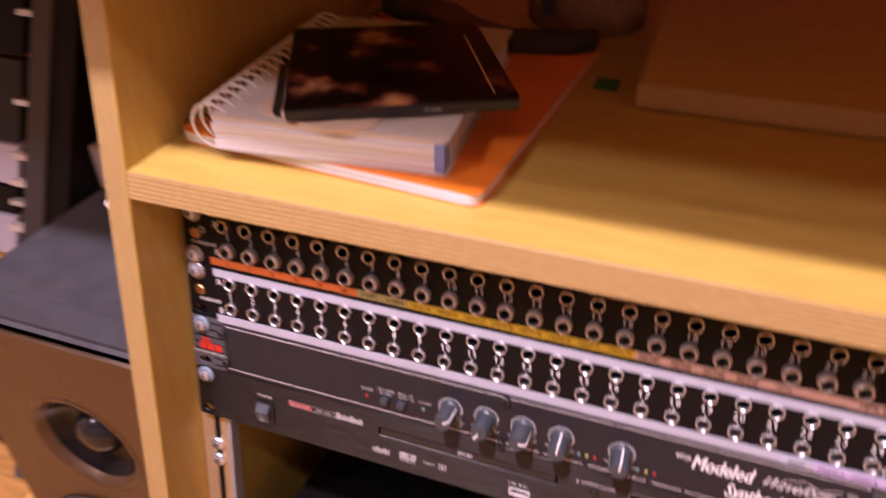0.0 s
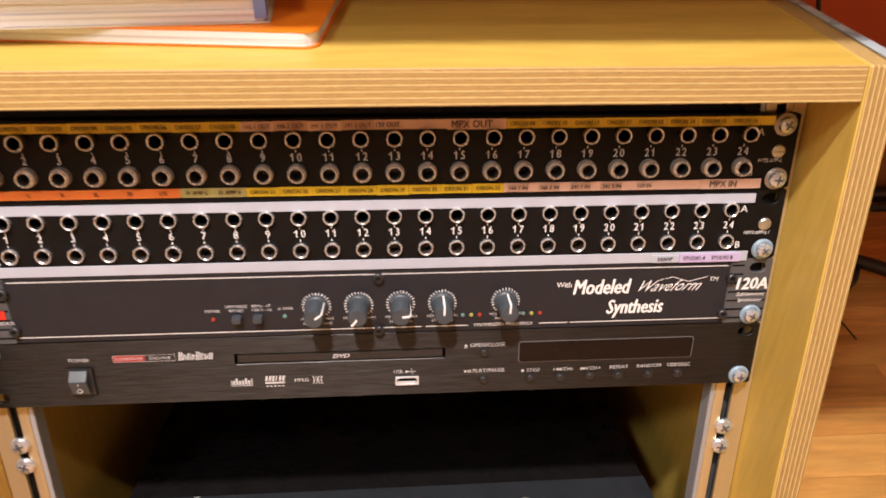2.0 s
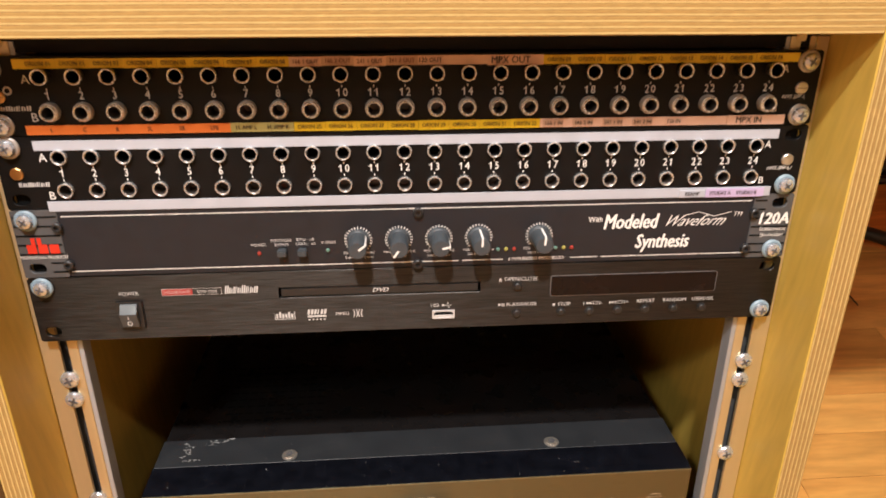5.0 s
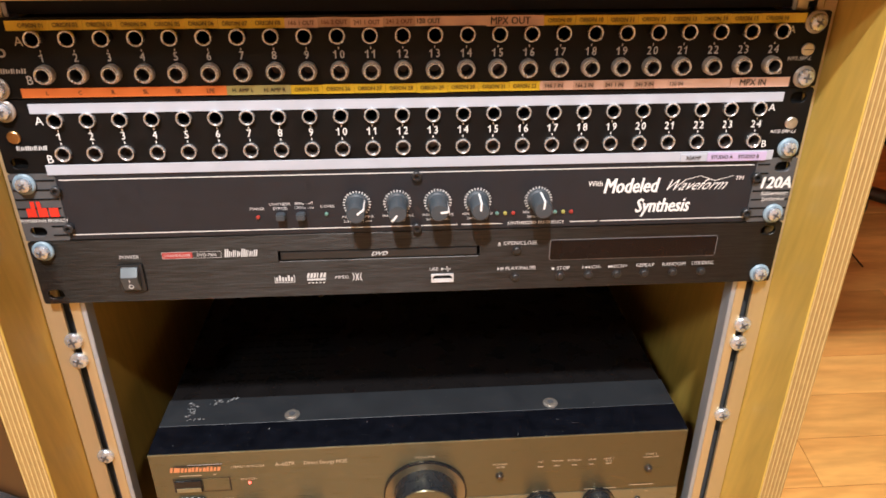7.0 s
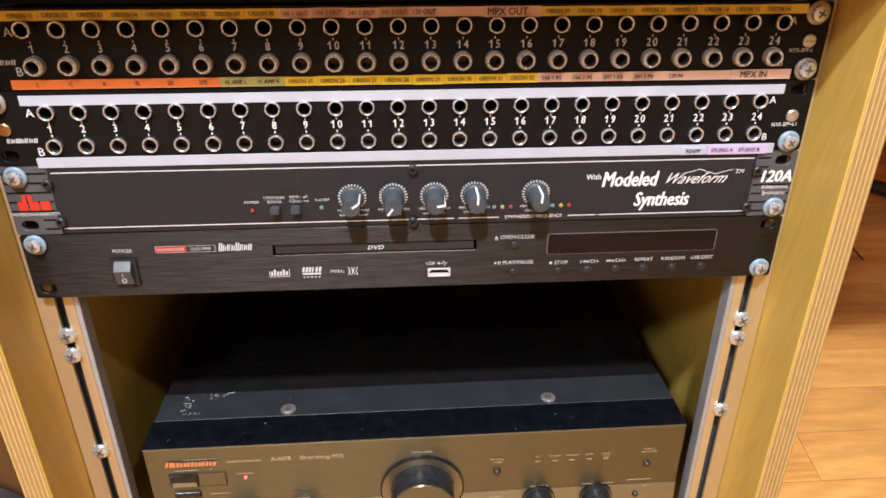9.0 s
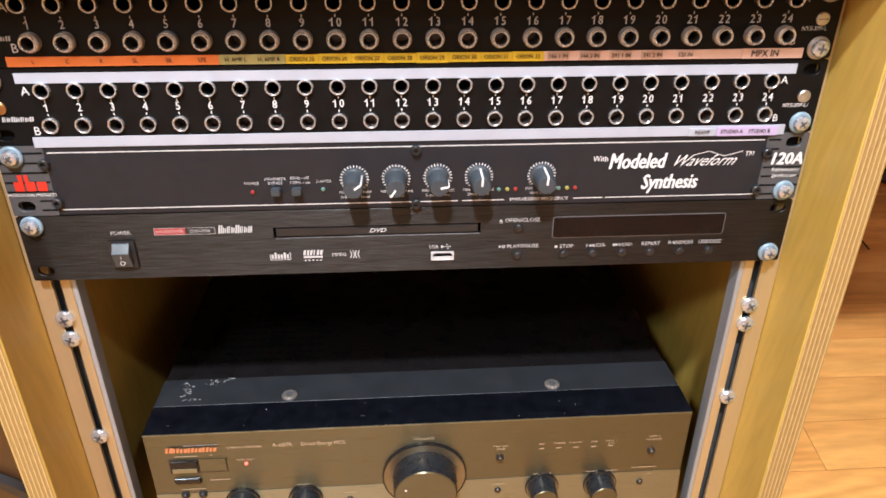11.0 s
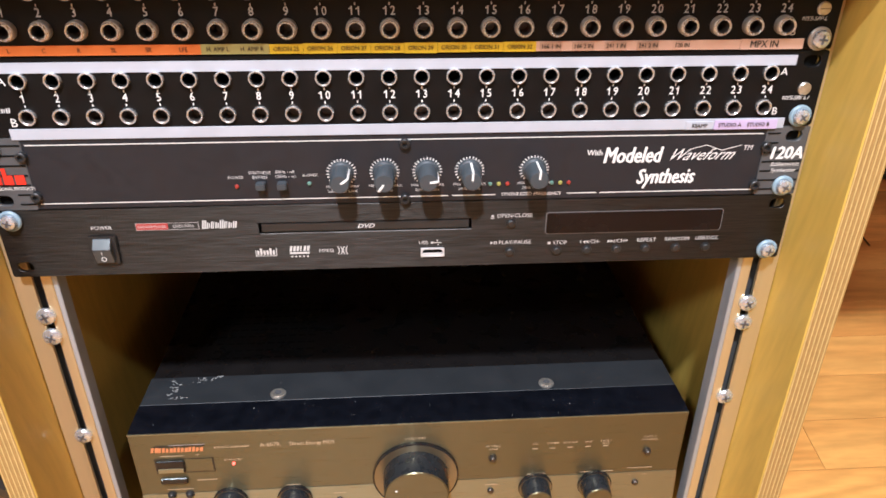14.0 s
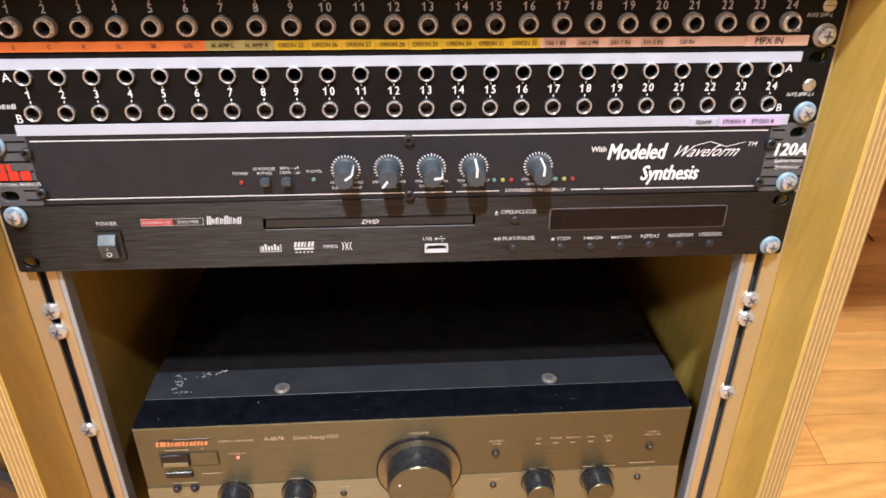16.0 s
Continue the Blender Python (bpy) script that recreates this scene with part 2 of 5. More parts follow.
AMP_GOLD = material("bronze_brushed_face", (0.170, 0.154, 0.088), 0.34, metal=0.85, vary=0.03, scale=90, stretch=(0.4, 1, 30), bump=0.05, bump_scale=110)
AMP_CHAMPAGNE = material("champagne_brushed_face", (0.315, 0.30, 0.19), 0.34, metal=0.85, vary=0.03, scale=90, stretch=(0.4, 1, 30), bump=0.05, bump_scale=110)
AMP_TOP = material("grey_steel_cover", (0.017, 0.019, 0.022), 0.5, vary=0.04, scale=35, bump=0.06, bump_scale=700)
AMP_LIP = material("blue_black_gloss_lip", (0.004, 0.0045, 0.007), 0.2, spec=0.2, vary=0.3, scale=90, bump=0.05, bump_scale=400)
AMP_VENT = material("black_vent_cover", (0.008, 0.007, 0.007), 0.30, spec=0.2, vary=0.12, scale=60)
CHIP_PAINT = material("chipped_paint", (0.34, 0.34, 0.33), 0.7)
PAPER = material("white_paper", (0.80, 0.76, 0.74), 0.7, vary=0.04, scale=30)
FROSTED = material("frosted_cover", (0.66, 0.62, 0.56), 0.35, vary=0.05, scale=12)
ORANGE_CARD = material("orange_card", (0.86, 0.235, 0.006), 0.45, vary=0.05, scale=25)
BLUE_TAB = material("blue_tabs", (0.20, 0.28, 0.62), 0.5)
WHITE_WIRE = material("white_plastic_coil", (0.78, 0.74, 0.70), 0.35)
BLACK_WIRE = material("black_cable", (0.014, 0.013, 0.013), 0.42)
CARDBOARD = material("cream_card", (0.72, 0.58, 0.42), 0.6)
SPEAKER_TOP = material("grey_speaker_shell", (0.055, 0.056, 0.062), 0.5, vary=0.1, scale=40, bump=0.15, bump_scale=900)
SPEAKER_FACE = material("bronze_speaker_face", (0.09, 0.05, 0.022), 0.32, metal=0.35, vary=0.1, scale=20)
BLUE_FILM = material("pale_blue_film", (0.36, 0.42, 0.44), 0.3, vary=0.2, scale=40)
GREEN_TAPE = material("green_tape", (0.02, 0.16, 0.06), 0.5)


def cover_print():
    """A dark sleeve with scattered warm and pale blotches."""
    m = bpy.data.materials.new("dark_sleeve_print")
    m.use_nodes = True
    n, l = m.node_tree.nodes, m.node_tree.links
    co = n.new("ShaderNodeTexCoord")
    a = n.new("ShaderNodeTexNoise")
    a.inputs["Scale"].default_value, a.inputs["Detail"].default_value = 24, 5
    l.new(co.outputs["Object"], a.inputs["Vector"])
    r = n.new("ShaderNodeValToRGB")
    e = r.color_ramp.elements
    e[0].position, e[0].color = 0.53, (0.003, 0.002, 0.002, 1)
    e[1].position, e[1].color = 0.68, (0.60, 0.30, 0.12, 1)
    x = e.new(0.585)
    x.color = (0.12, 0.03, 0.02, 1)
    l.new(a.outputs["Fac"], r.inputs[0])
    l.new(r.outputs[0], n["Principled BSDF"].inputs["Base Color"])
    n["Principled BSDF"].inputs["Roughness"].default_value = 0.4
    n["Principled BSDF"].inputs["Specular IOR Level"].default_value = 0.12
    return m


SLEEVE = cover_print()


def brushed(m, amount):
    """Horizontal brushing: highlights spread up and down the panel."""
    n, l = m.node_tree.nodes, m.node_tree.links
    up = n.new("ShaderNodeCombineXYZ")
    up.inputs[2].default_value = 1.0
    turn = n.new("ShaderNodeVectorTransform")
    turn.vector_type, turn.convert_from, turn.convert_to = "VECTOR", "OBJECT", "WORLD"
    l.new(up.outputs[0], turn.inputs[0])
    n["Principled BSDF"].inputs["Anisotropic"].default_value = amount
    l.new(turn.outputs[0], n["Principled BSDF"].inputs["Tangent"])


for metal_face, amount in ((BRUSHED, 0.9), (AMP_GOLD, 0.85), (AMP_CHAMPAGNE, 0.85)):
    brushed(metal_face, amount)


def dusty(m, scale=420.0, cut=0.775, dust=(0.30, 0.30, 0.29)):
    """Scattered pale dust specks over a dark surface."""
    n, l = m.node_tree.nodes, m.node_tree.links
    base = n["Principled BSDF"].inputs["Base Color"]
    co = n.new("ShaderNodeTexCoord")
    tex = n.new("ShaderNodeTexNoise")
    tex.inputs["Scale"].default_value, tex.inputs["Detail"].default_value = scale, 1.0
    l.new(co.outputs["Object"], tex.inputs["Vector"])
    k = n.new("ShaderNodeMapRange")
    k.inputs[1].default_value, k.inputs[2].default_value = cut, cut + 0.06
    l.new(tex.outputs["Fac"], k.inputs[0])
    mix = n.new("ShaderNodeMix")
    mix.data_type = "RGBA"
    l.new(k.outputs[0], mix.inputs[0])
    l.new(base.links[0].from_socket, mix.inputs[6])
    mix.inputs[7].default_value = (*dust, 1)
    l.new(mix.outputs[2], base)


dusty(AMP_LIP)
dusty(AMP_TOP, 380, 0.79, (0.20, 0.20, 0.20))
dusty(AMP_VENT, 300, 0.80, (0.05, 0.05, 0.05))
dusty(KNOB_DARK, 700, 0.74, (0.10, 0.11, 0.11))


def page_edges():
    """The cut edges of many sheets: fine uneven lines stacked upwards."""
    m = material("page_edges", (0.80, 0.77, 0.76), 0.75)
    n, l = m.node_tree.nodes, m.node_tree.links
    co = n.new("ShaderNodeTexCoord")
    mp = n.new("ShaderNodeMapping")
    mp.inputs["Scale"].default_value = (2.5, 2.5, 1700)
    tex = n.new("ShaderNodeTexNoise")
    tex.inputs["Scale"].default_value, tex.inputs["Detail"].default_value = 1.0, 5
    l.new(co.outputs["Object"], mp.inputs["Vector"])
    l.new(mp.outputs[0], tex.inputs["Vector"])
    r = n.new("ShaderNodeValToRGB")
    r.color_ramp.elements[0].position, r.color_ramp.elements[0].color = 0.38, (0.56, 0.53, 0.54, 1)
    r.color_ramp.elements[1].position, r.color_ramp.elements[1].color = 0.50, (0.80, 0.80, 0.84, 1)
    l.new(tex.outputs["Fac"], r.inputs[0])
    l.new(r.outputs[0], n["Principled BSDF"].inputs["Base Color"])
    return m


PAGES = page_edges()


# ---- mesh tools ----
def link(name, bm, mat, parent=None, label="", smooth=False):
    me = bpy.data.meshes.new(name)
    bmesh.ops.recalc_face_normals(bm, faces=bm.faces)
    if smooth:
        for f in bm.faces:
            f.smooth = True
        for ed in bm.edges:
            if len(ed.link_faces) == 2 and ed.calc_face_angle(0) > 0.6:
                ed.smooth = False
    bm.to_mesh(me)
    bm.free()
    for x in (mat if isinstance(mat, (list, tuple)) else [mat]):
        me.materials.append(x)
    ob = new(name, me)
    if parent is not None:
        ob.parent = parent
    if label:
        ob["label"] = label
    return ob


part = link


def thing(name, m, label, category, group=""):
    ob = new(name)
    ob.empty_display_size = 0.02
    ob.matrix_world = m
    return tagged(ob, label, category, group)


def box(x0, x1, y0, y1, z0, z1, bevel=0.0, bm=None, segs=2):
    b = bmesh.new()
    bmesh.ops.create_cube(b, size=1.0, matrix=Matrix.LocRotScale(((x0 + x1) / 2, (y0 + y1) / 2, (z0 + z1) / 2), None, (abs(x1 - x0), abs(y1 - y0), abs(z1 - z0))))
    if bevel:
        bmesh.ops.bevel(b, geom=b.edges[:], offset=bevel, segments=segs, affect="EDGES", clamp_overlap=True)
    return merge(bm, b)


def merge(bm, b):
    if bm is None:
        return b
    me = bpy.data.meshes.new("tmp")
    b.to_mesh(me)
    b.free()
    bm.from_mesh(me)
    bpy.data.meshes.remove(me)
    return bm


def lathe(profile, axis_m, n=24, bm=None, closed=False):
    """Turns (radius, height) pairs round the local z axis, placed by the matrix."""
    b = bm if bm is not None else bmesh.new()
    rings = []
    for r, h in profile:
        if r < 1e-6:
            rings.append([b.verts.new(axis_m @ Vector((0, 0, h)))])
        else:
            rings.append([b.verts.new(axis_m @ Vector((r * math.cos(2 * math.pi * i / n), r * math.sin(2 * math.pi * i / n), h))) for i in range(n)])
    for p, q in zip(rings, rings[1:]):
        for i in range(n):
            a, c = p[i % len(p)], p[(i + 1) % len(p)]
            d, e = q[(i + 1) % len(q)], q[i % len(q)]
            vs = []
            for v in (a, c, d, e):
                if v not in vs:
                    vs.append(v)
            if len(vs) > 2:
                b.faces.new(vs)
    return b


def out(x, z, y=0.0):
    """Frame for a turned piece that sticks out of a panel towards the viewer."""
    return pose(x, y, z, 90, 0, 0)


def prism(points, axis, a, c, bevel=0.0, bm=None):
    """Extrudes a polygon of two coordinates along an axis from a to c."""
    b = bmesh.new()
    def at(p, v):
        q = list(p)
        q.insert(axis, v)
        return q
    lo = [b.verts.new(at(p, a)) for p in points]
    hi = [b.verts.new(at(p, c)) for p in points]
    b.faces.new(lo)
    b.faces.new(hi)
    for i in range(len(points)):
        j = (i + 1) % len(points)
        b.faces.new((lo[i], lo[j], hi[j], hi[i]))
    bmesh.ops.recalc_face_normals(b, faces=b.faces)
    if bevel:
        bmesh.ops.bevel(b, geom=b.edges[:], offset=bevel, segments=1, affect="EDGES", clamp_overlap=True)
    return merge(bm, b)


def plate(x0, x1, z0, z1, y0, y1, holes, corner=0.002, bm=None):
    """A flat plate between y0 and y1 with rounded slots (x, z, half width, half height) cut through it."""
    cu = bpy.data.curves.new("tmp", "CURVE")
    cu.dimensions, cu.fill_mode, cu.extrude = "2D", "BOTH", abs(y1 - y0) / 2
    def loop(cx, cz, hw, hh, r):
        pts = []
        for sx, sz, a0 in ((1, 1, 0), (-1, 1, 90), (-1, -1, 180), (1, -1, 270)):
            for k in range(4):
                a = radians(a0 + 30 * k)
                pts.append((cx + sx * (hw - r) + r * math.cos(a), cz + sz * (hh - r) + r * math.sin(a)))
        sp = cu.splines.new("POLY")
        sp.points.add(len(pts) - 1)
        for p, q in zip(sp.points, pts):
            p.co = (q[0], q[1], 0, 1)
        sp.use_cyclic_u = True
    loop((x0 + x1) / 2, (z0 + z1) / 2, (x1 - x0) / 2, (z1 - z0) / 2, corner)
    for x, z, hw, hh in holes:
        loop(x, z, hw, hh, min(hw, hh) * (0.98 if hw < 6 * hh else 0.15))
    ob = bpy.data.objects.new("tmp", cu)
    me = bpy.data.meshes.new_from_object(ob)
    b = bmesh.new()
    b.from_mesh(me)
    bmesh.ops.remove_doubles(b, verts=b.verts, dist=1e-6)
    bmesh.ops.transform(b, matrix=pose(0, (y0 + y1) / 2, 0, 90, 0, 0), verts=b.verts)
    bpy.data.objects.remove(ob)
    bpy.data.curves.remove(cu)
    bpy.data.meshes.remove(me)
    return merge(bm, b)


GLYPHS = {}


def lettering(bm, text, x, z, size, y=-0.0004, align="CENTER", bold=0.0, slant=0.0, squeeze=1.0, turn=0.0, heavy=0.0):
    """Adds a flat line of writing, facing the viewer, at (x, z) of a panel; z is its mid-height."""
    key = (text, align, bold, slant)
    if key not in GLYPHS:
        cu = bpy.data.curves.new("tmp", "FONT")
        cu.body, cu.size, cu.align_x, cu.align_y = text, 1.0, align, "CENTER"
        cu.resolution_u, cu.offset, cu.shear = 2, bold, slant
        ob = bpy.data.objects.new("tmp", cu)
        GLYPHS[key] = bpy.data.meshes.new_from_object(ob)
        bpy.data.objects.remove(ob)
    if heavy:
        for k, (dx, dz) in enumerate(((-1, 0), (1, 0), (0, 0.6), (0, -0.6))):
            lettering(bm, text, x + dx * heavy, z + dz * heavy, size, y - 0.00003 * (k + 1), align, bold, slant, squeeze, turn)
    start = len(bm.verts)
    bm.from_mesh(GLYPHS[key])
    bm.verts.ensure_lookup_table()
    m = pose(x, y, z, 90, 0, 0) @ Matrix.Rotation(radians(turn), 4, "Z") @ Matrix.Diagonal((size * squeeze, size, size, 1))
    for v in bm.verts[start:]:
        v.co = m @ v.co
    return bm


def legend(parent, mat, text, *args, **kw):
    """One printed word or line as a part of its own."""
    return link("legend", lettering(bmesh.new(), text, *args, **kw), mat, parent)


def bar(bm, x0, x1, z0, z1, y=-0.0004):
    bm.faces.new([bm.verts.new(p) for p in ((x0, y, z0), (x1, y, z0), (x1, y, z1), (x0, y, z1))])
    return bm


def blocks(bm, x, z, pitch, height, widths, y, slant=0.0):
    """An illegible maker's mark: plain upright bars of uneven width and height, leaning by slant at their top."""
    for k, w in enumerate(widths):
        w = int(w)
        top = height * (0.5 if w % 2 else 0.38)
        for a, c in ((0.0, 0.34), (0.50, 0.30 + 0.08 * w)):
            lo, hi = (-height / 2, top) if a == 0 or w % 3 else (-height * 0.42, top * 0.7)
            q = [(x + (k + u) * pitch + slant * (v + height / 2) / height, y, z + v) for u, v in ((a, lo), (c, lo), (c, hi), (a, hi))]
            bm.faces.new([bm.verts.new(corner) for corner in q])
    return bm


def tube(points, r, mat, name, parent=None, res=3):
    """A smooth round cable through points, as a mesh."""
    cu = bpy.data.curves.new("tmp", "CURVE")
    cu.dimensions, cu.bevel_depth, cu.bevel_resolution, cu.use_fill_caps = "3D", r, res, True
    sp = cu.splines.new("NURBS")
    sp.points.add(len(points) - 1)
    for p, q in zip(sp.points, points):
        p.co = (*q, 1)
    sp.use_endpoint_u, sp.order_u, sp.resolution_u = True, 3, 8
    ob = bpy.data.objects.new("tmp", cu)
    me = bpy.data.meshes.new_from_object(ob)
    bpy.data.objects.remove(ob)
    bpy.data.curves.remove(cu)
    b = bmesh.new()
    b.from_mesh(me)
    bpy.data.meshes.remove(me)
    return link(name, b, mat, parent, smooth=True)


# ---- room ----
X0, X1, Y0, Y1, H = -2.4, 2.6, -3.2, 1.0, 2.6


def structure(name, bm, mat, label):
    ob = link(name, bm, mat)
    return tagged(ob, label, "", "", "structure")


structure("wall_north", box(X0, X1, Y1, Y1 + 0.12, 0, H), WALL_ORANGE, "matt deep orange painted wall behind the desk")
# three walls out of view, added to bounce light back at the rack
structure("wall_south", box(X0, X1, Y0 - 0.12, Y0, 0, H), WALL_CREAM, "unseen cream wall closing the room, toned for bounce and reflections")
structure("wall_east", box(X1, X1 + 0.12, Y0, Y1, 0, H), WALL_CREAM, "unseen cream wall closing the room, toned for bounce and reflections")
structure("wall_west", box(X0 - 0.12, X0, Y0, Y1, 0, H), WALL_CREAM, "unseen cream wall closing the room, toned for bounce and reflections")
structure("ceiling", box(X0 - 0.12, X1 + 0.12, Y0 - 0.12, Y1 + 0.12, H, H + 0.1), WALL_WHITE, "plain white ceiling")
structure("baseboard", box(X0, X1, Y1 - 0.014, Y1 - 0.001, 0.0, 0.085, 0.003), SKIRT, "stained wooden skirting along the orange wall")

# ---- cabinet ----
CA, SA = math.cos(radians(LEAN_BACK)), math.sin(radians(LEAN_BACK))


def lean(z, depth=-0.044):
    """The y of the leaning front plane at world height z."""
    zr = (z - LIFT + depth * SA) / CA
    return depth * CA + zr * SA


IN, OUTX, BACK, SHELF = 0.2475, 0.2655, 0.62, 0.605


def board(name, points, axis, a, c, face, edge, parent, edge_normal, label=""):
    """A plywood board whose front edges take the layered edge material."""
    bm = prism(points, axis, a, c, 0.0008)
    bm.normal_update()
    for f in bm.faces:
        if abs(f.normal[axis]) < 0.5:
            f.material_index = 1
    return link(name, bm, [face, edge], parent, label)


cab = thing("plywood_rack_cabinet", pose(0, 0, 0), "birch plywood cabinet with a leaning open front, on the parquet", "cabinet")
board("side_panel", [(lean(0), 0), (lean(SHELF), SHELF), (BACK, SHELF), (BACK, 0)], 0, IN, OUTX, PLY_Z, EDGE_X, cab, 0)
board("side_panel", [(lean(0), 0), (lean(0.80), 0.80), (BACK, 0.80), (BACK, 0)], 0, -OUTX, -IN, PLY_Z, EDGE_X, cab, 0, "tall side panel that carries the desk")
b = prism([(lean(SHELF), SHELF), (BACK, SHELF), (BACK, SHELF - 0.018), (lean(SHELF - 0.018), SHELF - 0.018)], 0, -IN + 0.0005, IN - 0.0005, 0.0006)
b.normal_update()
for f in b.faces:
    if f.normal.y < -0.5:
        f.material_index = 1
link("shelf", b, [PLY_X, EDGE_Z], cab)
link("back_panel", box(-IN, IN, BACK - 0.012, BACK - 0.001, 0.0, SHELF - 0.02), PLY_Z, cab)
link("base_board", box(-IN + 0.0005, IN - 0.0005, 0.0, BACK - 0.014, 0.0, 0.018), PLY_X, cab)
for s in (-1, 1):
    # one screw cap on the outer face
    link("screw_cap", lathe([(0, 0.0052), (0.0026, 0.0046), (0.0040, 0.0022), (0.0046, 0.0)], pose(s * OUTX, lean(0.577) + 0.006, 0.577, 0, s * 90, 0), 14), PAPER, cab, "white plastic screw cap", True)

desk = thing("desk", pose(0, 0, 0.80), "birch plywood desk top carried by the cabinet", "desk")
link("desktop", box(-1.5, 1.7, 0.012, 0.95, 0, 0.025, 0.001), [PLY_X], desk)
for x in (-1.45, 1.6):
    link("leg", box(x, x + 0.05, 0.5, 0.56, -0.80, 0, 0.002), STEEL, desk)
loose = link("loose_board", box(0.04, 1.25, 0.258, 0.60, 0, 0.018, 0.0008), [PLY_X, EDGE_Z])
for f in loose.data.polygons:
    if abs(f.normal.z) < 0.5:
        f.material_index = 1
loose.location = (0, 0, SHELF + 0.0015)
tagged(loose, "long plywood board lying flat on the cabinet shelf", "board")

# ---- rack fittings ----
def at_rack(x, z, y=0.0):
    return RACK @ pose(x, y, z)


for s in (-1, 1):
    rail = thing("rack_rail", at_rack(0, 0.25), "satin aluminium rack rail with a long black slot", "rail", "rack rails")
    lo, hi = -0.235, 0.262
    part("outer_strip", box(s * 0.2352, s * 0.2470, 0.0032, 0.0065, lo, hi, 0.0004), ALUMINIUM, rail)
    part("inner_strip", box(s * 0.2232, s * 0.2296, 0.0032, 0.0065, lo, hi, 0.0004), ALUMINIUM, rail)
    part("return_flange", box(s * 0.2200, s * 0.2231, 0.0036, 0.0150, lo, hi, 0.0004), STEEL, rail)
    part("slot_channel", box(s * 0.2240, s * 0.2460, 0.0120, 0.0130, lo, hi), SLOT_STEEL, rail)


def rack_screw(x, z, y=-0.0002, washer=True, r=0.0052, turn=20.0, cup=None):
    """A cross-head screw with a cup washer; dark bars on the head paint the shade of the cross recess."""
    t = thing("rack_screw", at_rack(x, z, y), ("zinc cross-head screw with worn grey cup washer" if cup else "zinc cross-head screw with pale blue cup washer") if washer else "bare zinc cross-head screw in the rail slot", "screw", "rack screws")
    if washer:
        part("washer", lathe([(0.0045, 0.0), (0.0065, 0.0004), (0.0066, 0.0014), (0.0058, 0.0022), (0.0048, 0.0022)], out(0, 0), 26), cup or WASHER, t, "worn grey cup washer" if cup else "milky blue cup washer", True)
    h0 = 0.0018 if washer else 0.0
    part("head", lathe([(r, h0), (r * 1.0, h0 + 0.0016), (r * 0.88, h0 + 0.0026), (r * 0.55, h0 + 0.0033), (0, h0 + 0.0035)], out(0, 0), 24), ZINC, t, "", True)
    b = bmesh.new()
    for k in range(2):
        g = box(-r * 0.52, r * 0.52, -(h0 + 0.0037), -(h0 + 0.0020), -r * 0.11, r * 0.11)
        bmesh.ops.transform(g, matrix=Matrix.Rotation(radians(turn + 90 * k), 4, "Y"), verts=g.verts)
        merge(b, g)
    part("cross_shade", b, RECESS_SHADE, t)
    return t


S = 0.2326
TOP = 0.505
for x, z in ((-S, -0.00635), (-S, -0.0381), (S, -0.00635), (S, -0.0381)):
    rack_screw(x, TOP + z, -0.003, True, 0.0050, 35 * (x > 0) + 800 * z, NUT_GREY)
for x, z in ((-S, -0.0508), (S, -0.08255), (-S, -0.09525), (S, -0.1270), (-S, -0.1397), (S, -0.17145)):
    rack_screw(x, TOP + z, -0.003, True, 0.0046, 500 * z, NUT_GREY if z > -0.06 else None)
for x, z in ((-S, 0.294), (-S, 0.278), (-S, 0.192), (S, 0.288), (S, 0.272), (S, 0.206)):
    rack_screw(x, z, 0.0031, False, 0.0060, 3000 * z)


# ---- patch bays ----
PITCH, X_MID = 0.01805, 0.0013
JX = [X_MID + (i - 11.5) * PITCH for i in range(24)]
BUSH = {"stem": 0.0080, "long": 0.0064, "flush": 0.0024}
ROWS = {True: (0.0118, -0.0083, 0.0016), False: (0.0097, -0.0103, 0.0004)}


def ring(kind):
    """A turned jack bushing seen end on; "stem" sits as a thin ring on a narrow black stem, "long" is a threaded barrel, "flush" a low ring."""
    e = BUSH[kind]
    if kind == "stem":
        prof = [(0.0036, e - 0.0020), (0.0046, e - 0.0018)]
    elif kind == "long":
        prof = [(0.0045, 0.0)]
        for k in range(3):
            h = 0.0042 + k * 0.0004
            prof += [(0.0045, h), (0.0043, h + 0.0002)]
    else:
        prof = [(0.0046, 0.0), (0.0046, 0.0010)]
    return prof + [(0.0046, e - 0.0007), (0.00445, e - 0.0003), (0.0042, e), (0.0039, e), (0.0036, e - 0.0003), (0.0035, e - 0.0009), (0.0034, e - 0.0010)]


def bay_panel(t, hole_set):
    za, zb, dx = ROWS[not hole_set]
    holes = [(x + dx, z, 0.0036, 0.0036) for x in JX for z in (za, zb)]
    holes += hole_set
    part("face_plate", plate(-0.2413, 0.2413, -0.0219, 0.0219, -0.003, 0.0, holes, 0.0015), PANEL_BLACK, t)
    part("chassis", box(-0.217, 0.217, 0.0075, 0.09, -0.0205, 0.0205), DARK_HOLE, t)


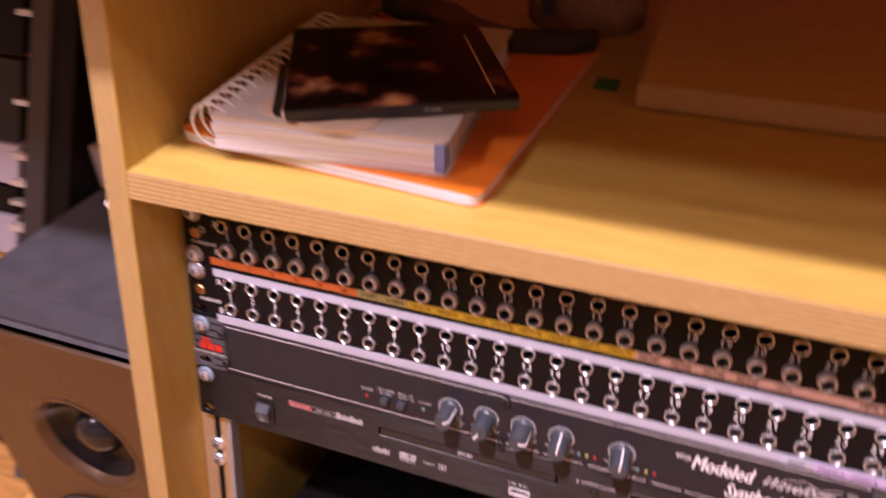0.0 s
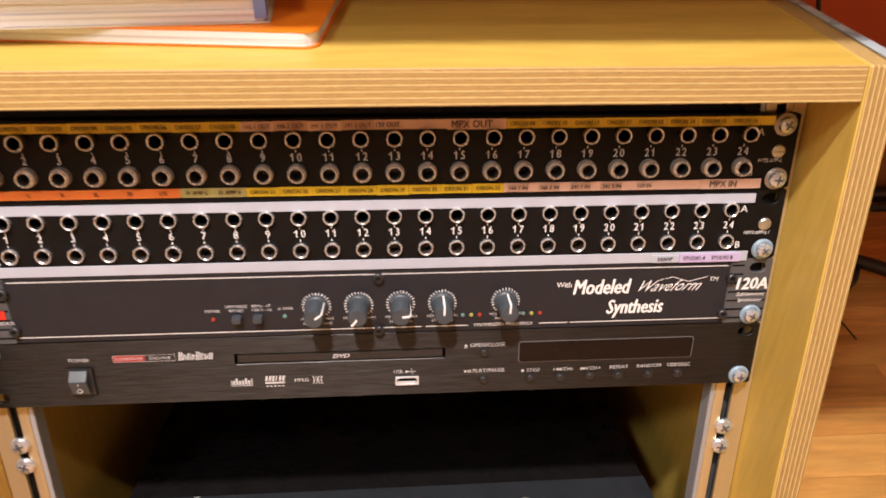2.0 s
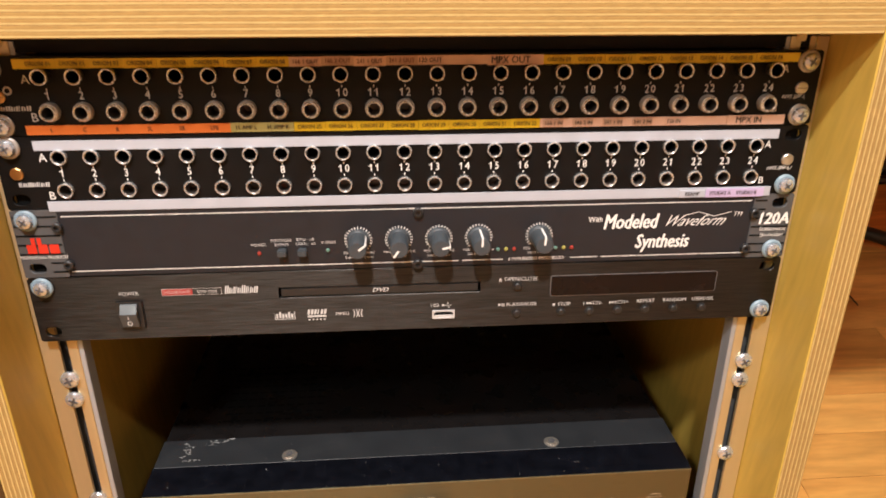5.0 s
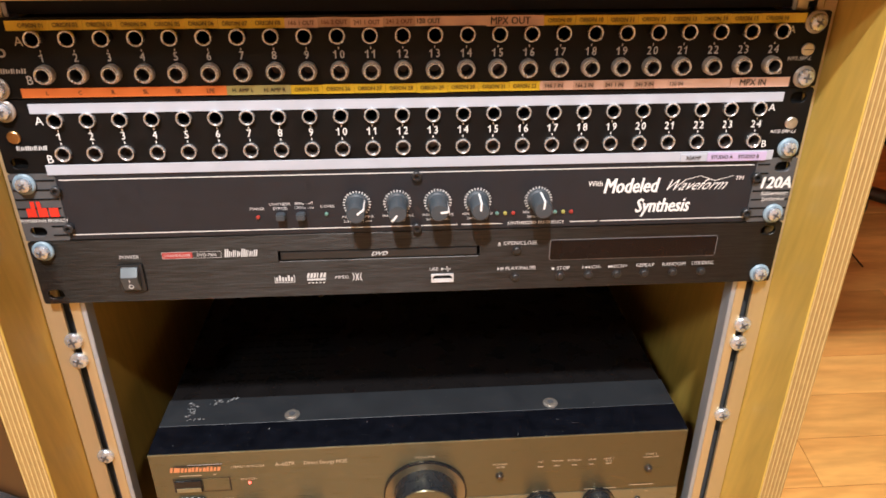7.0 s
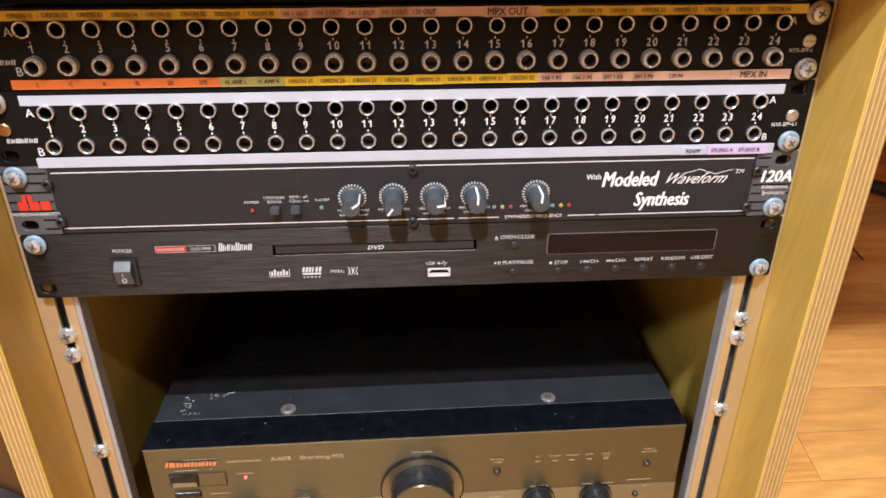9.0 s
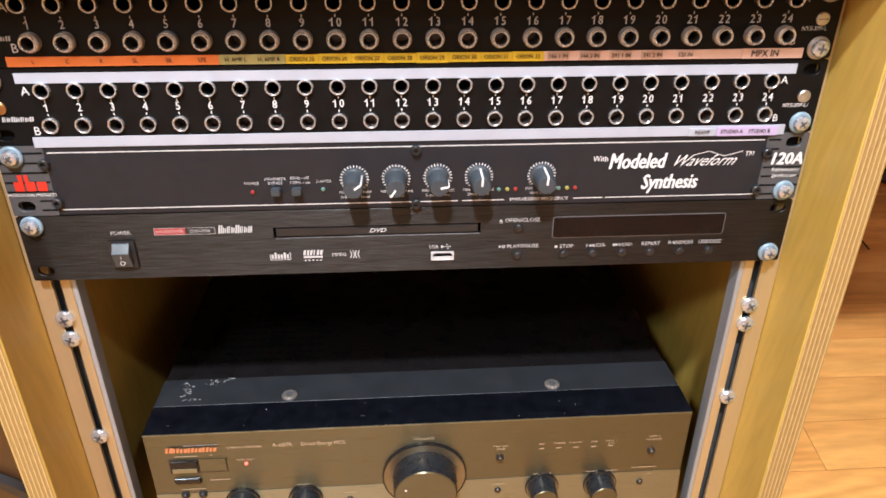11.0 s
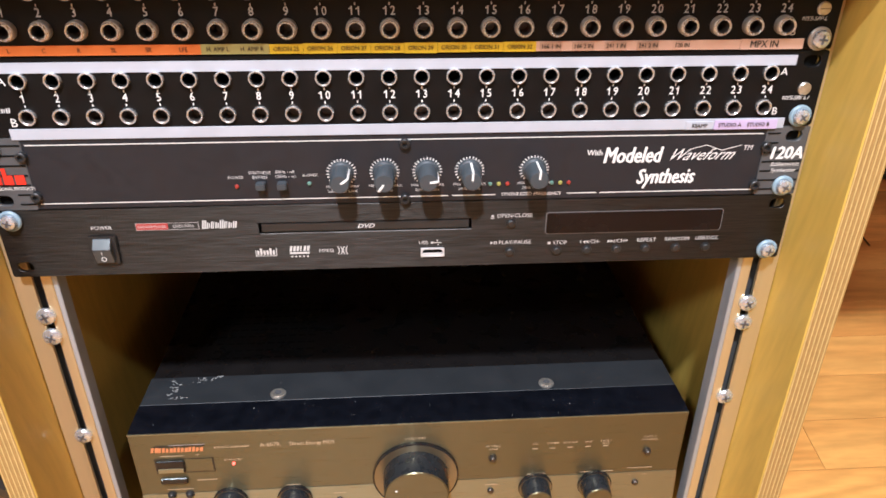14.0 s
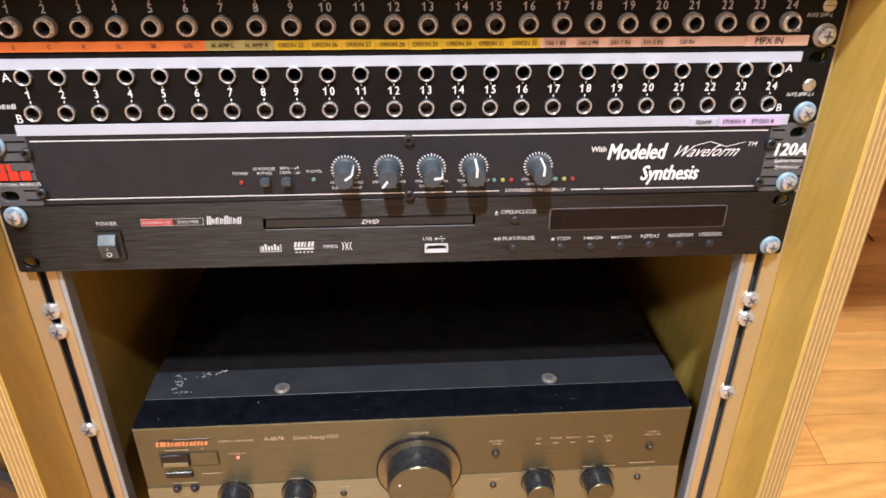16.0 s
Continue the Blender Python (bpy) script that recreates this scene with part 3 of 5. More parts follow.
def strip(t, x0, x1, z0, z1, colour, words=(), size=0.0033, ink=None, proud=0.0, tilt=0.0):
    """A stuck-on length of label tape with its printed words."""
    y = -0.0032 - proud
    tape = part("label_tape", prism([(x0, z0), (x1, z0 + tilt), (x1, z1 + tilt), (x0, z1)], 1, y - 0.0005, y + 0.0002, 0.0001), TAPE[colour], t)
    if words:
        bm = bmesh.new()
        for w, x in words:
            lettering(bm, w, x, (z0 + z1) / 2, size, y - 0.0008, bold=0.0, squeeze=0.92, heavy=size * 0.018)
        part("print", bm, ink or DARK_INK, tape)
    return tape


def bay(zc, upper):
    t = thing("patch_bay", at_rack(0, zc), "black patch bay with two jack rows and coloured label strips" if upper else "black patch bay with two jack rows and white label strips", "patch bay", "patch bays")
    slots = [(-S, -0.0159, 0.0052, 0.0034), (S, 0.0159, 0.0052, 0.0034)] if not upper else []
    bay_panel(t, slots)
    for x, z, hw, hh in slots:
        part("cage_nut", box(x - 0.0044, x + 0.0044, 0.0004, 0.0030, z - 0.0038, z + 0.0038), DARK_HOLE, t, "black cage nut hole")
    proto = {}
    ja, jb, shift = ROWS[upper]
    for row, z in (("a", ja), ("b", jb)):
        for i, x in enumerate(JX):
            long = upper and row == "b"
            bush = "long" if long else ("stem" if upper else "flush")
            key = (row, bush)
            if proto.get(key) is None:
                ob = link("jack_socket", lathe(ring(bush), out(0, 0, -0.003), 24), NICKEL, t, "", True)
                proto[key] = ob.data
            else:
                ob = new("jack_socket", proto[key])
                ob.parent = t
            ob.location = (x + shift, 0, z)
            # dark insulating bore inside the metal bush
            if proto.get(("bore",) + key) is None:
                e = BUSH[bush]
                bo = link("bore", lathe([(0.0035, e - 0.0009), (0.0034, e - 0.0012), (0.0032, -0.007), (0, -0.007)], out(0, 0, -0.003), 18), BORE_METAL if row == "b" else DARK_HOLE, ob, "dark bore", True)
                proto[("bore",) + key] = bo.data
            else:
                bo = new("bore", proto[("bore",) + key])
                bo.parent = ob
            if upper and not long:
                if proto.get("sleeve") is None:
                    sl = link("sleeve", lathe([(0.0035, 0.0), (0.0035, 0.0061)], out(0, 0, -0.003), 20), BLACK_PLASTIC, ob, "black sleeve", True)
                    proto["sleeve"] = sl.data
                else:
                    sl = new("sleeve", proto["sleeve"])
                    sl.parent = ob
            if long:
                if proto.get("nut") is None:
                    nut = link("nut", lathe([(0.0053, 0.0), (0.0053, 0.0036), (0.0051, 0.0040), (0.0045, 0.0040)], out(0, 0, -0.003), 22), NUT_GREY, ob, "grey collar nut", True)
                    proto["nut"] = nut.data
                else:
                    nut = new("nut", proto["nut"])
                    nut.parent = ob
    bm = bmesh.new()
    for i, x in enumerate(JX):
        mid = 0.0004 if upper else (ja + jb) / 2 + 0.0002
        digits = str(i + 1)
        for k, digit in enumerate(digits):
            dx = x + shift + (k - (len(digits) - 1) / 2) * 0.0037
            lettering(bm, digit, dx, mid, 0.0066, -0.0035, squeeze=0.86, heavy=0.00006)
            if digit == "1":
                # the short flag at the top of the figure
                bm.faces.new([bm.verts.new((dx + u, -0.00362, mid + v)) for u, v in ((-0.0015, 0.0009), (-0.0002, 0.0012), (0.0001, 0.0023), (-0.0003, 0.0023), (-0.0006, 0.0017), (-0.0015, 0.0015))])
        mid = 0.0002 if upper else (ja + jb) / 2
        bar(bm, x + shift - 0.0003, x + shift + 0.0003, mid + 0.0032, mid + 0.0046, -0.0035)
        bar(bm, x + shift - 0.0003, x + shift + 0.0003, mid - 0.0045, mid - 0.0031, -0.0035)
    za, zb = (0.0104, -0.0112)
    lettering(bm, "A", JX[0] - 0.0088, za - 0.001, 0.0070, -0.0035)
    lettering(bm, "B", JX[0] - 0.0080, zb - (0.0006 if upper else 0.0024), 0.0070, -0.0035)
    lettering(bm, "A", JX[23] + (0.0105 if upper else 0.0084), za + (0.0010 if upper else -0.0004), 0.0062, -0.0035)
    lettering(bm, "B", JX[23] + 0.0078, zb - (0.0010 if upper else 0.0018), 0.0062, -0.0035)
    lettering(bm, "NYS-SPP-L" if upper else "NYS-SPP-L1", 0.2274, -0.0052, 0.0033, -0.0035, slant=0.2)
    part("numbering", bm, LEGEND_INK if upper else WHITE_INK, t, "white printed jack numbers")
    # maker's mark as a row of blocks
    bm = bmesh.new()
    blocks(bm, -0.2345 if upper else -0.2318, -0.0064, 0.0028 if upper else 0.0025, 0.0028, "5676567", -0.0035, 0.0004)
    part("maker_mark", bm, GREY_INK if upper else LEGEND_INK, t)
    # small slotted studs between the ear screws
    for sx in (-1, 1):
        mat = COPPER_ZINC if sx < 0 else NICKEL_DULL
        stud = part("ear_stud", lathe([(0.0038, 0.0), (0.0038, 0.0010), (0.0032, 0.0016), (0, 0.0016)], out(sx * (S - 0.0012), 0.0002, -0.003), 18), mat, t, "slotted stud", True)
        if upper:
            part("slot", box(sx * (S - 0.0012) - 0.0030, sx * (S - 0.0012) + 0.0030, -0.0048, -0.0040, 0.0, 0.0004), STUD, stud)
    if upper:
        part("round_badge", lathe([(0.0024, 0.0), (0.0024, 0.0006), (0.0014, 0.0006)], out(-0.2258, 0.0035, -0.003), 18), GREY_INK, t)
    hp = PITCH / 2
    if upper:
        z0, z1 = 0.0153, 0.0206
        for i in range(24):
            if not 7 < i < 16:
                left, right = (-0.2200 if i == 0 else JX[i] - hp + 0.00012), (0.2265 if i == 23 else JX[i] + hp)
                strip(t, left, right, z0 + 0.0001 * (i % 3), z1 + 0.00012 * (i % 2), "yellow", [("ORION %02d" % (i + 1 if i < 8 else i - 7), JX[i])], ink=FADED_INK)
        for i, w in enumerate(("166 1 OUT", "166 2 OUT", "241 1 OUT", "241 2 OUT")):
            strip(t, JX[8 + i] - hp, JX[8 + i] + hp, z0 + 0.0003 * (i % 2), z1 + 0.0003 * (i % 2), "rose" if i % 2 else "pink", [(w, JX[8 + i])], 0.0034, FADED_RED)
        strip(t, JX[12] - hp, JX[14] - hp * 0.6, z0 + 0.0004, z1 + 0.0003, "pink", [("120 OUT", JX[12] - 0.002)], 0.0038)
        strip(t, JX[14] - hp * 0.6, JX[15] + hp, z0 - 0.0001, z1 + 0.0004, "pink", [("MPX OUT", JX[14] + 0.008)], 0.0056, proud=0.0004)
        z0, z1 = -0.0215, -0.0162
        strip(t, -0.2205, JX[5] + hp, z0, z1, "orange", [(w, JX[i]) for i, w in enumerate(("L", "C", "R", "SL", "SR", "LFE"))], ink=FADED_RED)
        strip(t, JX[6] - hp, JX[7] + hp, z0, z1, "green", [("H. AMP L", JX[6]), ("H. AMP R", JX[7])])
        for i in range(8, 16):
            strip(t, JX[i] - hp + 0.00012, JX[i] + hp, z0 - (0.0004 if i == 12 else 0.0001 * (i % 2)), z1 - 0.00012 * (i % 3), "yellow", [("ORION %d" % (i + 17), JX[i])], ink=FADED_INK)
        strip(t, JX[16] - hp, JX[22] - hp * 0.3, z0, z1, "pink")
        for i, w in enumerate(("166 1 IN", "166 2 IN", "241 1 IN", "241 2 IN")):
            strip(t, JX[16 + i] - hp * 0.8, JX[16 + i] + hp * 0.55, z0 + 0.0004, z1 - 0.0003, "rose", [(w, JX[16 + i] - 0.001)], proud=0.0006)
        strip(t, JX[20] - hp * 0.5, JX[20] + hp * 0.8, z0 + 0.0004, z1 - 0.0003, "pink", [("120 IN", JX[20])], proud=0.0006)
        strip(t, JX[22] - hp * 0.3, 0.2240, z0, z1 + 0.0004, "pink", [("MPX IN", JX[23] - 0.0075)], 0.0054, proud=0.0006)
    else:
        strip(t, -0.2190, 0.2230, 0.0138, 0.0195, "white")
        strip(t, -0.2180, 0.2240, -0.0232, -0.0170, "white", proud=0.0002)
        strip(t, JX[21] - hp * 0.9, JX[21] + hp * 0.9, -0.0231, -0.0183, "white", [("REAMP", JX[21])], 0.0033, proud=0.0010)
        strip(t, JX[22] - hp, 0.2195, -0.0233, -0.0176, "lilac", [("STUDIO A", JX[22]), ("STUDIO B", JX[23] - 0.001)], 0.0033, proud=0.0010)
    return t


bay(0.4828, True)
bay(0.4383, False)
# the dark blanking lip above the upper bay
lip = thing("blanking_strip", at_rack(0, 0.5115), "narrow black blanking strip under the shelf", "blanking strip")
part("strip", box(-0.236, 0.236, 0.004, 0.006, -0.006, 0.0062, 0.0004), PANEL_BLACK, lip)
for sx in (-1, 1):
    part("bracket", box(sx * 0.226, sx * 0.231, 0.0005, 0.004, -0.002, 0.003, 0.0005), ALUMINIUM, lip)

# ---- subharmonic synthesizer ----
syn = thing("audio_processor", at_rack(0, 0.3939), "dark grey rack audio processor with five knobs and white lettering", "audio processor")
part("face_plate", box(-0.2145, 0.2155, -0.003, 0.0, -0.0219, 0.0219, 0.0004), PANEL_GREY, syn)
part("chassis", box(-0.2145, 0.2145, 0.0, 0.16, -0.0205, 0.0205), PANEL_BLACK, syn)
for sx, x0, x1, hole in ((-1, -0.2413, -0.2147, -0.0159), (1, 0.2157, 0.2413, 0.0159)):
    ear = part("ear", plate(x0, x1, -0.0219, 0.0219, -0.0032, 0.0, [(sx * S, hole, 0.0052, 0.0034)], 0.001), EAR_GREY, syn, "ribbed grey mounting ear")
    part("cage_nut", box(sx * S - 0.0044, sx * S + 0.0044, 0.0004, 0.0030, hole - 0.0038, hole + 0.0038), DARK_HOLE, ear, "black cage nut hole")
    for k in range(7):
        z = -0.0182 + k * 0.0060
        if abs(z - hole) < 0.0042:
            part("rib_groove", box(x0 + (0.0175 if sx < 0 else 0.0005), x1 - (0.0005 if sx < 0 else 0.0175), -0.0036, -0.0030, z - 0.0004, z + 0.0004), DARK_HOLE, ear)
        else:
            part("rib_groove", box(x0 + 0.0005, x1 - 0.0005, -0.0036, -0.0030, z - 0.0004, z + 0.0004), DARK_HOLE, ear)
for x, z in ((-0.2155, 0.0112), (-0.2135, -0.0135), (0.2165, 0.0095), (0.2145, -0.0150), (0.0005, 0.0155), (0.0, -0.0195)):
    part("cap_screw", lathe([(0.0031, 0.0), (0.0031, 0.0024), (0.0026, 0.0029), (0.0015, 0.0029), (0.0014, 0.0012), (0, 0.0012)], out(x, z, -0.003), 18), BLACK_PLASTIC, syn, "", True)
bm = bmesh.new()
for x0, x1, z in ((-0.2125, 0.2135, 0.0178), (-0.2125, 0.026, -0.0182), (0.0285, 0.0545, -0.0182), (0.0985, 0.1165, -0.0182), (0.1185, 0.2135, -0.0182)):
    bar(bm, x0, x1, z - 0.00028, z + 0.00028, -0.0034)
legend(syn, WHITE_INK, "SYNTHESIZED FREQUENCY", 0.0765, -0.0182, 0.0030, -0.0034)
legend(syn, LEGEND_INK, "POWER", -0.0985, -0.0040, 0.0026, -0.0034)
legend(syn, LEGEND_INK, "SYNTHESIS", -0.0845, -0.0013, 0.0027, -0.0034)
legend(syn, LEGEND_INK, "BYPASS", -0.0845, -0.0041, 0.0027, -0.0034)
legend(syn, LEGEND_INK, "80Hz - off", -0.0698, -0.0010, 0.0027, -0.0034)
legend(syn, LEGEND_INK, "120Hz - on", -0.0698, -0.0038, 0.0027, -0.0034)
legend(syn, LEGEND_INK, "X-OVER", -0.0555, -0.0034, 0.0026, -0.0034)
KNOBS = ((-0.0370, 55, "Subwoofer Level"), (-0.0118, 215, "LF Boost"), (0.0134, 82, "Subharmonics"), (0.0386, 3, "24Hz - 36Hz"), (0.0772, 5, "36Hz - 56Hz"))
KZ = -0.0022
for x, a, w in KNOBS:
    for k in range(21):
        q = radians(-135 + k * 13.5)
        c, s2 = math.sin(q), math.cos(q)
        r0, r1, hw = 0.0073, 0.0088, 0.0003
        p = [(x + c * r0 - s2 * hw, KZ + s2 * r0 + c * hw), (x + c * r0 + s2 * hw, KZ + s2 * r0 - c * hw), (x + c * r1 + s2 * hw, KZ + s2 * r1 - c * hw), (x + c * r1 - s2 * hw, KZ + s2 * r1 + c * hw)]
        bm.faces.new([bm.verts.new((u, -0.0034, v)) for u, v in p])
    legend(syn, LEGEND_INK, "MIN", x - 0.0074, -0.0110, 0.0025, -0.0034)
    legend(syn, LEGEND_INK, "MAX", x + 0.0074, -0.0110, 0.0025, -0.0034)
    legend(syn, LEGEND_INK, w, x, -0.0140, 0.0026, -0.0034)
legend(syn, WHITE_INK, "Modeled", 0.1182, 0.0052, 0.0140, -0.0034, "LEFT", bold=0.0, slant=0.2, squeeze=0.71, heavy=0.00036)
legend(syn, WHITE_INK, "Synthesis", 0.1402, -0.0087, 0.0134, -0.0034, "LEFT", bold=0.0, slant=0.2, squeeze=0.715, heavy=0.00036)
legend(syn, WHITE_INK, "Waveform", 0.1566, 0.0050, 0.0104, -0.0034, "LEFT", slant=0.85, squeeze=0.88)
legend(syn, WHITE_INK, "TM", 0.2055, 0.0090, 0.0042, -0.0034, slant=0.2)
legend(syn, WHITE_INK, "With", 0.1130, 0.0074, 0.0050, -0.0034, heavy=0.00005, squeeze=0.9)
for x0, z0, x1, z1 in ((0.170, 0.0086, 0.180, 0.0112), (0.180, 0.0112, 0.190, 0.0078), (0.190, 0.0078, 0.2015, 0.0108)):
    bm.faces.new([bm.verts.new((u, -0.0034, v)) for u, v in ((x0, z0 - 0.0002), (x1, z1 - 0.0002), (x1, z1 + 0.0002), (x0, z0 + 0.0002))])
part("lettering", bm, WHITE_INK, syn, "white printed lines and scales")
legend(syn, WHITE_INK, "120A", 0.2295, 0.0052, 0.0110, -0.0038, slant=0.15, squeeze=0.9, heavy=0.0004)
legend(syn, WHITE_INK, "Subharmonic", 0.2305, -0.0018, 0.0036, -0.0038, slant=0.2, squeeze=0.95)
legend(syn, WHITE_INK, "Synthesizer", 0.2305, -0.0058, 0.0036, -0.0038, slant=0.2, squeeze=0.95)
legend(syn, WHITE_INK, "PROFESSIONAL PRODUCTS", -0.2270, -0.0082, 0.0028, -0.0038, squeeze=0.82)
bm = bmesh.new()
for k in range(3):
    bar(bm, -0.2358 + k * 0.0066, -0.2303 + k * 0.0066, -0.0056, 0.0002, -0.0038)
bar(bm, -0.2328, -0.2303, 0.0002, 0.0046, -0.0038)
bar(bm, -0.2292, -0.2268, 0.0002, 0.0046, -0.0038)
part("maker_mark", bm, RED_INK, syn, "red maker's mark")
for x, a, w in KNOBS:
    skirt = lathe([(0.0072, 0.0), (0.0071, 0.0025), (0.0062, 0.0035), (0.0057, 0.0170), (0.0051, 0.0182), (0, 0.0184)], out(x, KZ, -0.003), 28)
    knob = part("knob", skirt, SLATE_PLASTIC, syn, "blue-grey knob with a white pointer", True)
    q = radians(a)
    c, s2 = math.sin(q), math.cos(q)
    g = box(-0.0006, 0.0006, -0.0217, -0.0212, 0.0008, 0.0053)
    merge(g, box(-0.0006, 0.0006, -0.0210, -0.0062, 0.0054, 0.0062))
    bmesh.ops.transform(g, matrix=pose(x, 0, KZ) @ Matrix.Rotation(q, 4, "Y"), verts=g.verts)
    part("pointer", g, WHITE_INK, knob)
for x in (-0.0842, -0.0718):
    part("push_button", box(x - 0.0027, x + 0.0027, -0.0085, -0.003, -0.0108, -0.0064, 0.0006), SLATE_PLASTIC, syn)


def led(x, z, mat, parent, r=0.0013, y=-0.003):
    return part("indicator_lamp", lathe([(r, 0.0), (r, 0.0006), (r * 0.7, 0.0013), (0, 0.0016)], out(x, z, y), 12), mat, parent, "", True)


led(-0.0985, -0.0096, LED_RED, syn)
led(-0.0562, -0.0086, LED_GREEN, syn)
for x0 in (0.0512, 0.0885):
    for k, mt in enumerate((LED_GREEN, LED_YELLOW, LED_RED)):
        led(x0 + k * 0.0052, -0.0112, mt, syn)

# ---- disc player ----
dvd = thing("disc_player", at_rack(0, 0.3494), "black brushed-metal rack disc player with a slim tray and dark display", "disc player")
part("face_plate", plate(-0.2413, 0.2413, -0.0226, 0.0219, -0.003, 0.0, [(-S, -0.0159, 0.0052, 0.0034), (S, 0.0159, 0.0052, 0.0034), (-0.0243, 0.0068, 0.0650, 0.0038)], 0.0015), BRUSHED, dvd)
part("chassis", box(-0.216, 0.216, 0.0030, 0.25, -0.0215, 0.0205), DARK_HOLE, dvd)
tray = part("disc_tray", box(-0.0876, 0.0390, -0.0026, 0.002, 0.0040, 0.0096, 0.0004), BLACK_PLASTIC, dvd)
legend(tray, LEGEND_INK, "DVD", -0.0245, 0.0069, 0.0040, -0.0030, bold=0.02, slant=0.3, squeeze=1.25)
disp = part("display_window", plate(0.0874, 0.1986, -0.0011, 0.0129, -0.0036, -0.003, [], 0.0014), SMOKED, dvd, "smoked dark display window")
part("outline", plate(0.0868, 0.1992, -0.0017, 0.0135, -0.0033, -0.003, [(0.1430, 0.0059, 0.0557, 0.0071)], 0.0018), OUTLINE_INK, disp)
sw = part("power_switch", box(-0.1910, -0.1742, -0.0044, -0.003, -0.0148, 0.0050, 0.0008), BLACK_PLASTIC, dvd, "black rocker switch")
part("rocker", prism([(-0.0042, 0.0032), (-0.0050, 0.0032), (-0.0090, -0.0024), (-0.0060, -0.0128), (-0.0040, -0.0128)], 0, -0.1880, -0.1774, 0.0003), SLATE_PLASTIC, sw)
bm = bmesh.new()
lathe([(0.0011, 0.0), (0.0016, 0.0)], out(-0.1826, -0.0092, -0.0078), 16, bm)
bar(bm, -0.18285, -0.18245, -0.0056, -0.0038, -0.0089)
part("mark", bm, LEGEND_INK, sw)
bm = bmesh.new()
legend(dvd, LEGEND_INK, "POWER", -0.1818, 0.0096, 0.0035, -0.0034)
legend(dvd, LEGEND_INK, "DVD-7900", -0.1335, 0.0099, 0.0028, -0.0038)
for a in ((-0.1615, -0.1245, 0.0076, 0.0078), (-0.1615, -0.1245, 0.0120, 0.0122), (-0.1615, -0.1613, 0.0076, 0.0122), (-0.1247, -0.1245, 0.0076, 0.0122)):
    bar(bm, *a, -0.0034)
blocks(bm, -0.1228, 0.0105, 0.0026, 0.0058, "7", -0.0034, 0.0009)
blocks(bm, -0.1202, 0.0101, 0.0026, 0.0046, "656", -0.0034, 0.0008)
blocks(bm, -0.1124, 0.0105, 0.0026, 0.0058, "7", -0.0034, 0.0009)
blocks(bm, -0.1098, 0.0101, 0.0026, 0.0046, "567", -0.0034, 0.0008)
part("maker_mark", bm, LEGEND_INK, dvd)
bm = bmesh.new()
for k in range(6):
    x = -0.0920 + k * 0.0019
    bar(bm, x, x + 0.0013, -0.0112, -0.0068 if k in (1, 4) else -0.0082, -0.0034)
for a in ((-0.0930, -0.0800, -0.0122, -0.0118), (-0.0930, -0.0926, -0.0118, -0.0080), (-0.0804, -0.0800, -0.0118, -0.0066)):
    bar(bm, *a, -0.0034)
part("disc_badge", bm, LEGEND_INK, dvd)
bm = bmesh.new()
blocks(bm, -0.0722, -0.0074, 0.0042, 0.0036, "757", -0.0034, 0.0008)
bar(bm, -0.0720, -0.0600, -0.0112, -0.0098, -0.0034)
for k in range(5):
    bar(bm, -0.0715 + k * 0.0024, -0.0703 + k * 0.0024, -0.0134, -0.0125, -0.0034)
legend(dvd, LEGEND_INK, "MPEG", -0.0495, -0.0094, 0.0033, -0.0034, squeeze=1.1)
for dx, bow in ((-0.0428, 1), (-0.0410, 1), (-0.0386, -1), (-0.0368, -1)):
    for k in range(4):
        za, zb = -0.0122 + 0.0014 * k, -0.0108 + 0.0014 * k
        xa, xb = (dx + bow * 0.0010 * math.sin(math.pi * q / 4) for q in (k, k + 1))
        bm.faces.new([bm.verts.new((u, -0.0034, v)) for u, v in ((xa, za), (xa + 0.0006, za), (xb + 0.0006, zb), (xb, zb))])
legend(dvd, LEGEND_INK, "USB", 0.0108, -0.0056, 0.0034, -0.0034)
part("video_badge", bm, LEGEND_INK, dvd)
bm = bmesh.new()
bar(bm, 0.0158, 0.0218, -0.0059, -0.0054, -0.0034)
bar(bm, 0.0155, 0.0168, -0.0065, -0.0048, -0.0034)
bar(bm, 0.0190, 0.0198, -0.0046, -0.0038, -0.0034)
bar(bm, 0.0196, 0.0204, -0.0075, -0.0067, -0.0034)
part("port_sign", bm, LEGEND_INK, dvd)
def arrow(bm, x, z, flip=1):
    bm.faces.new([bm.verts.new((u, -0.0034, v)) for u, v in ((x, z - 0.0011), (x + flip * 0.0018, z), (x, z + 0.0011))])
    return bm


for w, x, z, size, align in (("OPEN/CLOSE", 0.0560, 0.0118, 0.0038, "LEFT"), ("PLAY/PAUSE", 0.0580, -0.0068, 0.0038, "LEFT"), ("STOP", 0.0925, -0.0078, 0.0037, "LEFT"), ("/CH-", 0.1152, -0.0076, 0.0037, "LEFT"),
                             ("/CH+", 0.1322, -0.0076, 0.0037, "LEFT"), ("REPEAT", 0.1525, -0.0074, 0.0037, "CENTER"), ("RANDOM", 0.1722, -0.0072, 0.0037, "CENTER"), ("USB/DISC", 0.1918, -0.0070, 0.0037, "CENTER")):
    legend(dvd, LEGEND_INK, w, x, z, size, -0.0034, align)
bm = bmesh.new()
bm.faces.new([bm.verts.new((u, -0.0034, v)) for u, v in ((0.0524, 0.0110), (0.0546, 0.0110), (0.0535, 0.0130))])
part("transport_sign", bm, LEGEND_INK, dvd)
